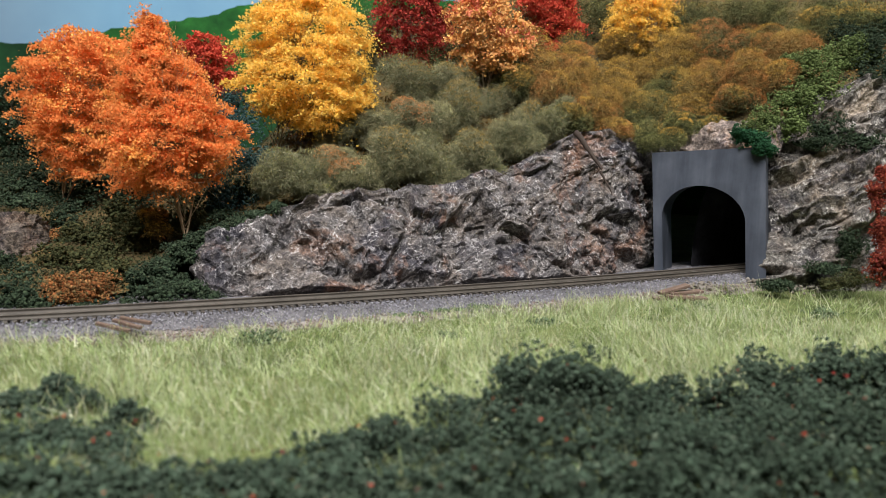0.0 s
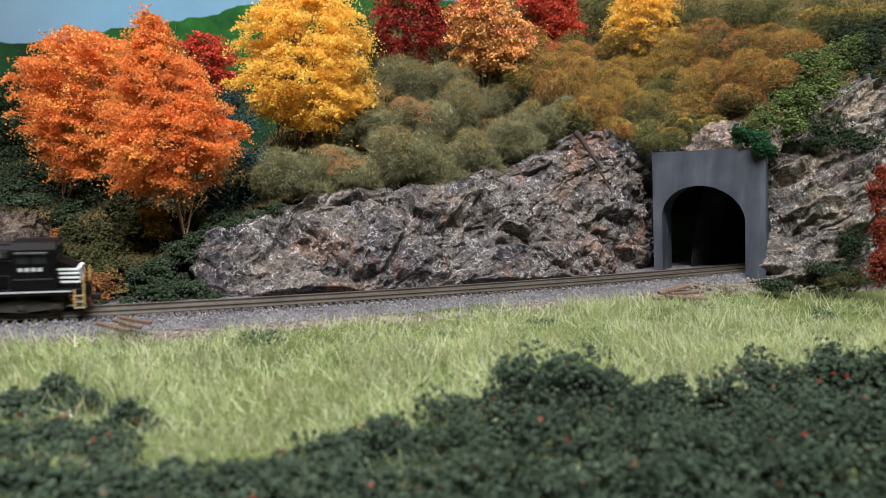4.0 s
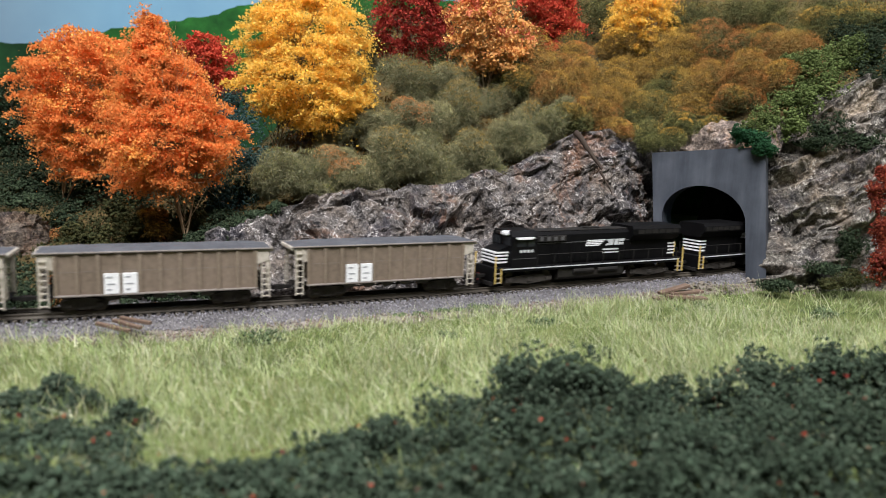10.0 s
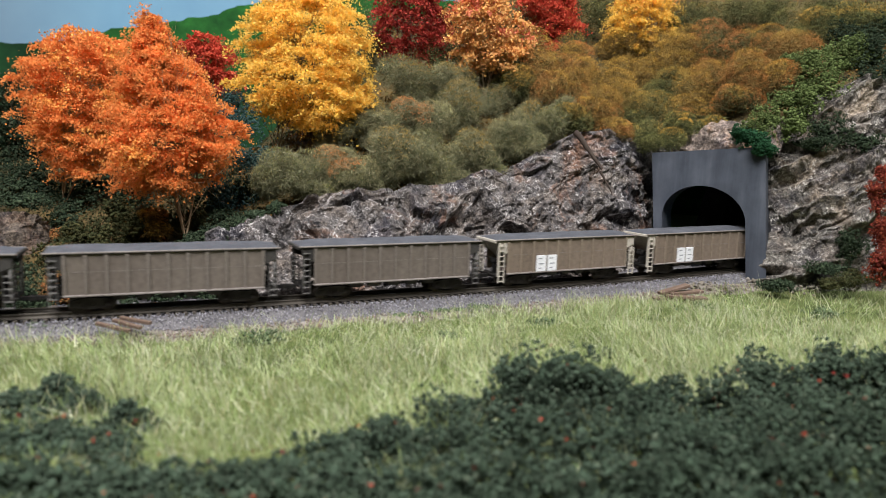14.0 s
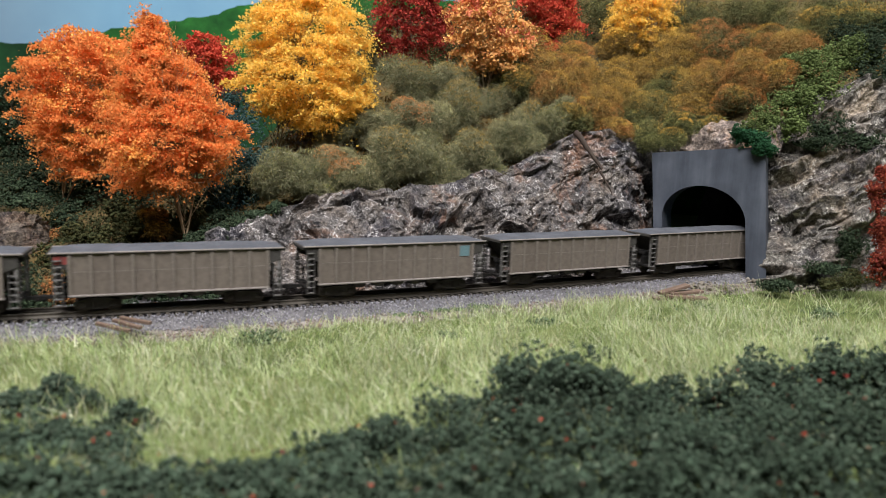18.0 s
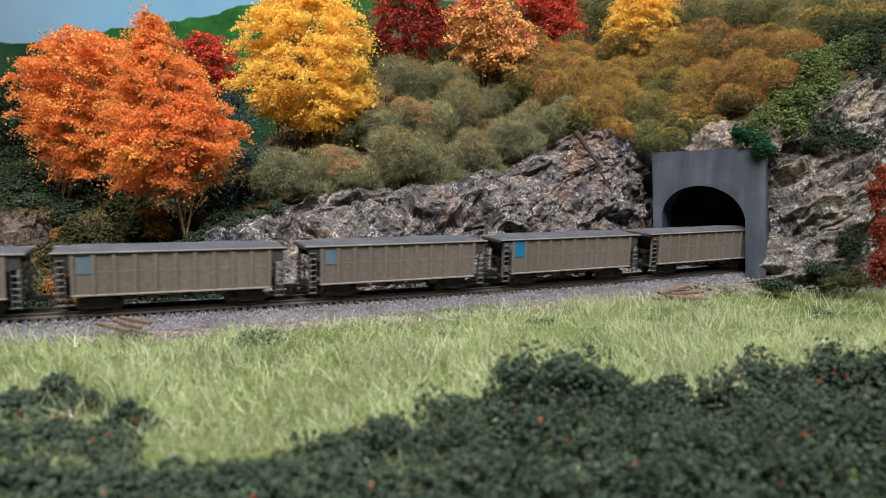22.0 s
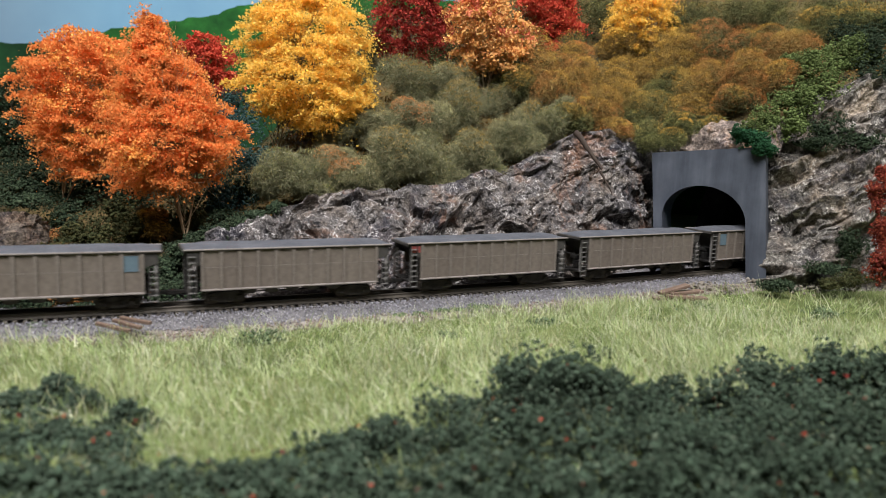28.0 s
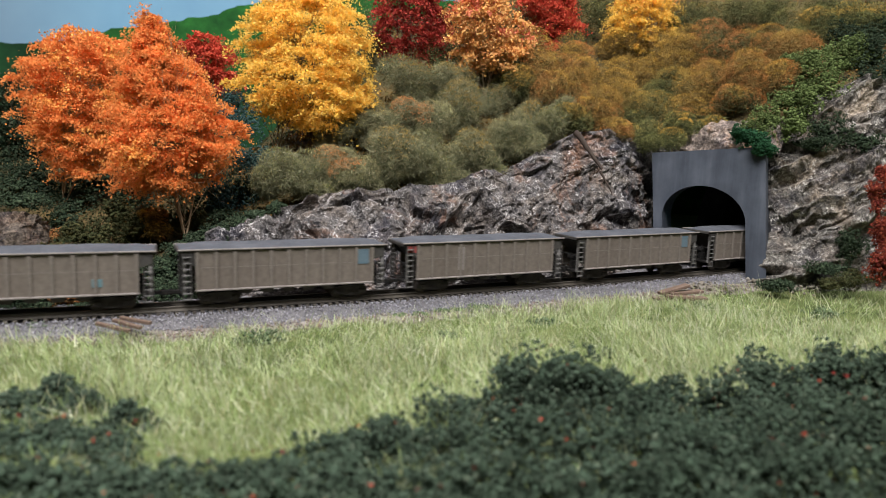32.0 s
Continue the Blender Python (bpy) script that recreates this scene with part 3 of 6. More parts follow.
def grid_sheet(name, xs, ys, zs, mat, label, category, kind="structure", flat=False):
    nx, ny = xs.shape
    v = np.stack([xs.ravel(), ys.ravel(), zs.ravel()], 1)
    i, j = np.meshgrid(np.arange(nx - 1), np.arange(ny - 1), indexing="ij")
    a = (i * ny + j).ravel()
    return tagged(new(name, raw_mesh(name, v, [np.stack([a, a + ny, a + ny + 1, a + 1], 1)], [mat], flat)), label, category, kind=kind)


# flat ground of the whole layout, with the meadow in front of the line
gx, gy = np.meshgrid(np.concatenate([np.linspace(-3.5, -0.5, 20), np.linspace(-0.48, 0.6, 160), np.linspace(0.65, 3.5, 20)]),
                     np.concatenate([np.linspace(0.03, 0.46, 110), np.linspace(0.5, 0.95, 12)]), indexing="ij")
gp = np.stack([gx.ravel(), gy.ravel(), 0 * gx.ravel()], 1)
near_line = smooth(0.03, 0.016, np.abs(gy - np.interp(gx, LINE_X, LINE_Y)) * np.cos(0.46))
gz = -0.0075 + ((0.004 * (vnoise(gp, 0.05, 60) - 0.5) + 0.0015 * (vnoise(gp, 0.012, 61) - 0.5)).reshape(gx.shape)) * (1 - near_line)
gz = gz - 0.004 * smooth(0.0, 0.02, gy - np.interp(gx, LINE_X, LINE_Y) - 0.02)
grid_sheet("ground", gx, gy, gz, GRASS_EARTH, "green-brown turf ground of the model meadow", "ground")

# hillside
hx, hy = np.meshgrid(np.linspace(-0.75, 0.75, 220), np.linspace(0, 1, 70), indexing="ij")
f = np.interp(hx, FRONT_X, FRONT_Y)
hy = f + hy * (0.94 - f)
grid_sheet("hillside", hx, hy, hill_height(hx, hy), HILL_EARTH, "steep hillside of brown leaf litter above the rocks", "hillside")


# ---- track ----
def swept(name, prof, s0, s1, step, mat):
    """A closed (offset, z) outline swept along the line."""
    ss = np.arange(s0, s1 + step / 2, step)
    n = len(prof)
    rows = []
    for o, z in prof:
        x, y = line(ss, o)
        rows.append(np.stack([x, y, x * 0 + z], 1))
    v = np.stack(rows, 1).reshape(-1, 3)
    i = np.arange(len(ss) - 1)[:, None] * n
    j = np.arange(n)[None]
    q = np.stack([i + j, i + n + j, i + n + (j + 1) % n, i + (j + 1) % n], -1).reshape(-1, 4)
    return raw_mesh(name, v, [q], [mat])


bed = swept("trackbed", [(-0.064, -0.0085), (-0.05, -0.0068), (-0.022, -0.0056), (-0.011, -0.0036), (0.0105, -0.0036), (0.017, -0.0055), (0.024, -0.0085)], -3.1, 2.5, 0.01, BALLAST_BED)
structure("trackbed", bed, "raised bed of grey ballast under the track", "trackbed")
track = tagged(new("railway_track"), "single railway track, brown weathered rails on dark ties", "track", kind="structure")
for side in (-1, 1):
    c0 = 0.0049 * side
    prof = [(c0 - 0.0009, -0.0021), (c0 + 0.0009, -0.0021), (c0 + 0.0009, -0.00175), (c0 + 0.00025, -0.0014), (c0 + 0.00025, -0.0006),
            (c0 + 0.0004, -0.0004), (c0 + 0.0004, 0.0), (c0 - 0.0004, 0.0), (c0 - 0.0004, -0.0004), (c0 - 0.00025, -0.0006), (c0 - 0.00025, -0.0014), (c0 - 0.0009, -0.00175)]
    rail = part("rail", swept("rail", prof, -3.1, 2.5, 0.01, RAIL), RAIL, track, "brown weathered steel rail")
    rail.data.materials.append(RAIL_HEAD)
    k = np.zeros(len(rail.data.polygons), np.int32)
    k[6::12] = 1
    rail.data.polygons.foreach_set("material_index", k)
tie_mesh = Shape().box(-0.00075, 0.00075, -0.0082, 0.0082, -0.0042, -0.0021, 0.00012).mesh("tie", TIE)
for k in range(195):
    s = -0.36 + 0.0034 * k
    tie = new("tie", tie_mesh)
    tie.parent = track
    x, y = line(s)
    tie.matrix_basis = pose(x, y, RNG.uniform(-0.0001, 0.0001), 0, 0, turn_at(s) + RNG.uniform(-1.5, 1.5))
far_ties = Shape()
for s in np.concatenate([np.arange(-3.05, -0.362, 0.0034), np.arange(0.306, 2.48, 0.0034)]):
    x, y = line(s)
    a = math.radians(turn_at(s))
    u, w = np.array((math.cos(a), math.sin(a))) * 0.00075, np.array((-math.sin(a), math.cos(a))) * 0.0082
    q = [(x, y) + i * u + j * w for i, j in ((-1, -1), (1, -1), (1, 1), (-1, 1))]
    far_ties.add([(p[0], p[1], z) for z in (-0.0042, -0.0021) for p in q], [(3, 2, 1, 0), (4, 5, 6, 7), (0, 1, 5, 4), (1, 2, 6, 5), (2, 3, 7, 6), (3, 0, 4, 7)])
tagged(part("tie_row", far_ties, TIE, track, scale=1.0), kind="stuff")

# ballast stones: shoulders on both sides and between the ties
n = 36000
bs = RNG.uniform(-0.34, 0.27, n)
bo = np.where(RNG.random(n) < 0.62, RNG.uniform(0.0075, 0.030, n), RNG.uniform(-0.036, 0.0075, n))
bz = np.interp(bo, [-0.05, -0.022, -0.011, 0.0105, 0.017, 0.026], [-0.0068, -0.0056, -0.0029, -0.0029, -0.0055, -0.0083])
keep = RNG.random(n) < np.interp(bo, [-0.022, 0.016, 0.027], [1, 1, 0.35])
bx, by = line(bs, bo)
at = np.stack([bx, by, bz + RNG.uniform(-0.0002, 0.0004, n)], 1)[keep]
size = RNG.uniform(0.00018, 0.00046, len(at))
inner = np.abs(bo[keep]) < 0.0085
size[inner] *= 0.7
at[inner, 2] += 0.0002
v, fc = lump_cloud(RNG, at, size, 0.3, OCT, OCT_F)
tagged(new("ballast", raw_mesh("ballast", v, [fc], [BALLAST])), "loose grey and white ballast stones along the track", "ballast", kind="stuff")
# sandy strip between ballast and grass
sx, so = np.meshgrid(np.linspace(-0.34, 0.27, 260), np.linspace(0.019, 0.036, 14), indexing="ij")
xx, yy = line(sx, so)
pp = np.stack([xx.ravel(), yy.ravel(), 0 * xx.ravel()], 1)
zz = -0.0068 + (0.0016 * (vnoise(pp, 0.008, 70) - 0.5) + 0.0006 * (vnoise(pp, 0.002, 71) - 0.5)).reshape(xx.shape) - 0.003 * smooth(0.03, 0.036, so)
SAND = painted("sandy_gravel", [(0.12, 0.1, 0.08), (0.2, 0.175, 0.15), (0.29, 0.26, 0.23)], 0.012, 0.95, bump=0.0008, fine=0.001)
grid_sheet("verge", xx, yy, zz, SAND, "sandy gravel strip beside the ballast", "verge")


n = 9000
at = np.stack([*line(RNG.uniform(-0.34, 0.2, n), RNG.uniform(0.018, 0.034, n)), np.full(n, -0.0064) + RNG.uniform(-0.0005, 0.0006, n)], 1)
v, fc = lump_cloud(RNG, at, RNG.uniform(0.00018, 0.00055, n), 0.35, OCT, OCT_F)
tagged(new("pebbles", raw_mesh("pebbles", v, [fc], [PEBBLE])), "tan, rust and grey pebbles strewn along the verge", "gravel", kind="stuff")

# ---- rock faces ----
def blocks(p, size, seed, dip, swing):
    """Broken rock: each cell is a tilted plane with streaks that run its own way. Gives the relief, the streaks' coordinates and the gap to the next cell."""
    q = np.asarray(p, float) / size
    i = np.floor(q).astype(np.int64)
    d1, d2 = np.full(len(q), 9.0), np.full(len(q), 9.0)
    h, u, w, tone = (np.zeros(len(q)) for _ in range(4))
    for dx in (-1, 0, 1):
        for dy in (-1, 0, 1):
            for dz in (-1, 0, 1):
                a, b, c = i[:, 0] + dx, i[:, 1] + dy, i[:, 2] + dz
                c1, c2, c3, c4, c5, c6 = (lattice(a, b, c, seed + k) for k in (0, 11, 23, 37, 41, 53))
                ox, oy, oz = q[:, 0] - a - c1, q[:, 1] - b - c2, q[:, 2] - c - c3
                d = np.sqrt(ox * ox + oy * oy + oz * oz)
                way = dip + swing * (c4 - 0.5)
                near = d < d1
                h = np.where(near, 1.3 * (c5 - 0.5) * ox - (0.1 + 0.8 * c6) * oz + 0.8 * (c1 - 0.5), h)
                u = np.where(near, (ox * np.cos(way) + oz * np.sin(way)) * size, u)
                w = np.where(near, (oz * np.cos(way) - ox * np.sin(way)) * size, w)
                tone = np.where(near, c4, tone)
                d2 = np.minimum(d2, np.maximum(d, d1))
                d1 = np.minimum(d1, d)
    return h, u, w, tone, d2 - d1


def rock_wall(name, foot, crest, mat, label, nu, nv, seed, depth=1.0, dip=0.35, swing=1.6, beds=0.0, bed=0.011, big=0.04):
    """A craggy face between a foot line and a crest line (x, y, z control points): tilted planes with crumpled streaks, beds at a dip, thin cracks."""
    u = np.linspace(0, 1, nu)
    uf = np.linspace(0, 1, len(foot))
    ft = np.stack([np.interp(u, uf, [p[i] for p in foot]) for i in range(3)], 1)
    ct = np.stack([np.interp(u, np.linspace(0, 1, len(crest)), [p[i] for p in crest]) for i in range(3)], 1)
    v = np.linspace(0, 1, nv)[None, :, None]
    pts = ft[:, None] * (1 - v) + ct[:, None] * v
    p = pts.reshape(-1, 3)
    q = p + sum(k * np.stack([vnoise(p, size, seed + i) - 0.5 for i in (31, 32, 33)], 1) for size, k in ((0.034, 0.016), (0.012, 0.007), (0.0045, 0.003)))
    push = 0.012 * (vnoise(q, 0.05, seed + 1) - 0.5)
    for size, amp, streak, k in ((big, 0.012, 0.0085, 1), (big * 0.36, 0.0034, 0.0046, 5)):
        h, su, sw, tone, gap = blocks(q, size, seed + k, dip, swing)
        push = push + amp * h * smooth(0, 0.16, gap)
        push = push + streak * (ridged(np.stack([su * 0.42, tone * 0.7, sw], 1), size * 0.33, seed + k + 70, 5) - 0.5)
    push = push + 0.0042 * (ridged(q + 0.3, 0.0085, seed + 90, 5) - 0.5)
    if beds:
        up = p[:, 2] * np.cos(dip) - p[:, 0] * np.sin(dip)
        along = p[:, 0] * np.cos(dip) + p[:, 2] * np.sin(dip)
        w = up / bed + 0.9 * vnoise(p, 0.035, seed + 60) + 0.3 * vnoise(p, 0.009, seed + 61)
        f = w - np.floor(w)
        push = push + beds * np.minimum(f * 1.15, (1 - f) * 9) * (0.25 + 1.0 * lattice(np.floor(w).astype(np.int64), np.floor(along / 0.04).astype(np.int64), 0, seed + 62))
    push = push * depth
    edge = np.tile(smooth(0, 0.03, v[0, :, 0]) * 0.9 + 0.1, nu) * np.repeat(0.2 + 0.8 * smooth(0, 0.05, u) * smooth(1, 0.97, u), nv)
    out = np.cross(np.gradient(pts, axis=0).reshape(-1, 3), np.gradient(pts, axis=1).reshape(-1, 3))
    out /= np.linalg.norm(out, axis=1)[:, None] + 1e-12
    p = p + out * (push * edge)[:, None]
    i, j = np.meshgrid(np.arange(nu - 1), np.arange(nv - 1), indexing="ij")
    a = (i * nv + j).ravel()
    return structure(name, raw_mesh(name, p, [np.stack([a, a + nv, a + nv + 1, a + 1], 1)], [mat], True), label, "rock")


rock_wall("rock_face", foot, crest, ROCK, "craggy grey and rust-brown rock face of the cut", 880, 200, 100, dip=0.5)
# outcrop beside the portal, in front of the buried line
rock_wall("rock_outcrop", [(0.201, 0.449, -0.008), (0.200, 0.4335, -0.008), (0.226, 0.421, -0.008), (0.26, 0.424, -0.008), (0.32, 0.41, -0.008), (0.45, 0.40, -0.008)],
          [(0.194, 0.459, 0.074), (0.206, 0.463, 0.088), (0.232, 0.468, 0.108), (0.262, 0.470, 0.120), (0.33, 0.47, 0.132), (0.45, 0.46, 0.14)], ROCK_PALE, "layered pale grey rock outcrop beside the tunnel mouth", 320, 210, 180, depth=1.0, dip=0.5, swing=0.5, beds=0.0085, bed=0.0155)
# scree above the portal
rock_wall("rock_face", [(0.1440, 0.474, 0.060), (0.1520, 0.4680, 0.066), (0.170, 0.4575, 0.069), (0.198, 0.4405, 0.070)],
          [(0.154, 0.496, 0.080), (0.160, 0.496, 0.087), (0.184, 0.482, 0.089), (0.213, 0.466, 0.089)], SCREE, "pale broken scree above the tunnel mouth", 200, 110, 260, depth=0.75, big=0.018)
# small outcrop among the shrubs
rock_wall("rock_outcrop", [(-0.2487, 0.385, -0.0007), (-0.2378, 0.387, -0.0016), (-0.2245, 0.385, 0.0001), (-0.2186, 0.394, 0.0036), (-0.2336, 0.431, 0.0063)],
          [(-0.2577, 0.403, 0.0216), (-0.2462, 0.405, 0.024), (-0.2309, 0.403, 0.0256), (-0.2276, 0.412, 0.0217), (-0.2414, 0.449, 0.0095)], ROCK_TAN, "small tan rock outcrop among dark shrubs", 110, 70, 220, depth=0.7)

# ---- tunnel portal ----
PA, PB = np.array((0.1396, 0.4612)), np.array((0.1786, 0.43848))
pu = (PB - PA) / np.linalg.norm(PB - PA)
pn = np.array((-pu[1], pu[0]))
if pn[1] < 0:
    pn = -pn
half = float(np.linalg.norm(PB - PA)) / 2
mid = (PA + PB) / 2


def portal_point(u, w, z):
    """u along the slab, w into the hill; the slab leans a little to one side."""
    q = mid + pu * (u + 0.089 * (0.0722 - z)) + pn * w
    return (float(q[0]), float(q[1]), z)


def arch_points(r, spring, n=24):
    pts = [(ARCH_U + r, -0.008)]
    pts += [(ARCH_U + r * math.cos(math.pi * i / n), spring + (0.0496 - spring) * r / ARCH_R * math.sin(math.pi * i / n)) for i in range(n + 1)]
    return pts + [(ARCH_U - r, -0.008)]


ARCH_U, ARCH_R = -0.0042, half + 0.0021


def portal_mesh():
    """A concrete slab with an arched opening that goes deep into the hill."""
    inner = arch_points(ARCH_R, 0.029)
    lo, hi, top = -half - 0.0118, half + 0.0092, lambda u: 0.0715 + 0.085 * u
    outer = []
    for u, z in inner:
        if z < 0.029:
            outer.append((hi if u > ARCH_U else lo, -0.008))
            continue
        a = math.atan2(z - 0.027, u)
        k = min(hi / math.cos(a) if math.cos(a) > 1e-6 else 9, lo / math.cos(a) if math.cos(a) < -1e-6 else 9, (0.0722 - 0.027) / math.sin(a) if math.sin(a) > 1e-6 else 9)
        outer.append((k * math.cos(a), 0.027 + k * math.sin(a)))
    # push the nearest points into the two upper corners
    for side in (hi, lo):
        i = min(range(len(outer)), key=lambda i: (outer[i][0] - side) ** 2 + (outer[i][1] - 0.0722) ** 2)
        outer[i] = (side, 0.0722)
    outer = [(u, top(u) if z > 0.0715 else z) for u, z in outer]
    n = len(inner)
    v = [portal_point(u, w, z) for w, ring in ((0.0, inner), (0.0, outer), (0.024, inner), (0.012, outer)) for u, z in ring]
    f = []
    for i in range(n - 1):
        f += [(i, i + 1, n + i + 1, n + i), (2 * n + i + 1, 2 * n + i, 3 * n + i, 3 * n + i + 1), (i + 1, i, 2 * n + i, 2 * n + i + 1), (n + i, n + i + 1, 3 * n + i + 1, 3 * n + i)]
    f += [(0, n, 3 * n, 2 * n), (2 * n - 1, n - 1, 3 * n - 1, 4 * n - 1)]
    return Shape().add(v, f).mesh("tunnel_portal", CONCRETE)


portal = tagged(new("tunnel_portal", portal_mesh()), "smooth grey concrete tunnel portal with a round arch", "tunnel portal", kind="structure")
# rough black rock lining, following the buried line
ls = np.linspace(0.207, 2.5, 300)
la = np.linspace(0, math.pi, 26)
gs, ga = np.meshgrid(ls, la, indexing="ij")
wide = 0.0255 + 0.0 * gs
ox = -0.009 * smooth(0.4, 0.22, gs)
lx, ly = line(gs, ox + wide * np.cos(ga) * np.where(np.sin(ga) < 0.35, 1, 1))
lz = -0.008 + 0.066 * np.sin(ga) ** 0.7
lp = np.stack([lx.ravel(), ly.ravel(), lz.ravel()], 1)
lz = lz + (0.006 * (vnoise(lp, 0.012, 90) - 0.5)).reshape(lz.shape) * np.sin(ga)
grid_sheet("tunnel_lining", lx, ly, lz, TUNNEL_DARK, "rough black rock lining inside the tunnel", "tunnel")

# ---- rolling stock, in prototype metres, built at 1:160 ----
def ladder(x, y, z0, z1, width, rungs, along="x"):
    """Two thin rails, and the rungs one by one."""
    rails, steps = Shape(), []
    for k in (-1, 1):
        if along == "x":
            rails.box(x + k * width / 2 - 0.035, x + k * width / 2 + 0.035, y - 0.035, y + 0.035, z0, z1)
        else:
            rails.box(x - 0.035, x + 0.035, y + k * width / 2 - 0.035, y + k * width / 2 + 0.035, z0, z1)
    for i in range(rungs):
        z = z0 + (z1 - z0) * (i + 0.35) / rungs
        if along == "x":
            steps.append(Shape().box(x - width / 2, x + width / 2, y - 0.05, y + 0.03, z - 0.03, z + 0.03))
        else:
            steps.append(Shape().box(x - 0.03, x + 0.03, y - width / 2, y + width / 2, z - 0.03, z + 0.03))
    return rails, steps


def bogie(parent, x, axles, mat, wheel_r=0.46, spread=1.75):
    """A truck: cast side frames, bolster, wheels on axles."""
    half_len = spread * (axles - 1) / 2
    truck = part("truck", Shape().box(x - 0.3, x + 0.3, -1.0, 1.0, 0.45, 0.8, 0.05), mat, parent, "dark grimy truck bolster")
    for y in (-1, 1):
        sh = Shape()
        prof = [(x - half_len - 0.45, 0.42), (x - half_len - 0.3, 0.3), (x - half_len + 0.35, 0.3), (x - 0.35, 0.18), (x + 0.35, 0.18), (x + half_len - 0.35, 0.3),
                (x + half_len + 0.3, 0.3), (x + half_len + 0.45, 0.42), (x + half_len + 0.4, 0.72), (x + 0.5, 0.9), (x - 0.5, 0.9), (x - half_len - 0.4, 0.72)]
        sh.prism_y(prof, y * 1.0 - 0.12, y * 1.0 + 0.12)
        for i in range(axles):
            xi = x - half_len + i * spread
            sh.box(xi - 0.2, xi + 0.2, y * 1.0 - 0.2, y * 1.0 + 0.2, 0.33, 0.66, 0.04)
        for k in (-0.2, 0, 0.2):
            sh.rod((x + k, y * 1.08, 0.3), (x + k, y * 1.08, 0.62), 0.09)
        part("side_frame", sh, mat, truck)
    for i in range(axles):
        xi = x - half_len + i * spread
        for y in (-1, 1):
            part("wheel", Shape().disc_y(xi, wheel_r, wheel_r, y * 0.78 - 0.07, y * 0.78 + 0.07, 16).disc_y(xi, wheel_r, wheel_r + 0.07, y * 0.7 - 0.03, y * 0.7 + 0.03, 16), WHEEL, truck, "dull brown steel wheel")
    return truck


def coupler(parent, x, k, mat):
    sh = Shape().box(min(x, x + k * 0.62), max(x, x + k * 0.62), -0.12, 0.12, 0.72, 0.98, 0.03)
    sh.box(min(x + k * 0.5, x + k * 0.86), max(x + k * 0.5, x + k * 0.86), -0.24, 0.2, 0.68, 1.02, 0.05)
    sh.rod((x + k * 0.65, 0, 0.7), (x + k * 0.6, 0.05, 0.3), 0.04)
    part("coupler", sh, mat, parent, "dark knuckle coupler")


WHEEL = painted("brown_wheel", [(0.05, 0.042, 0.035), (0.1, 0.085, 0.07)], 0.004, 0.6, 0.3)


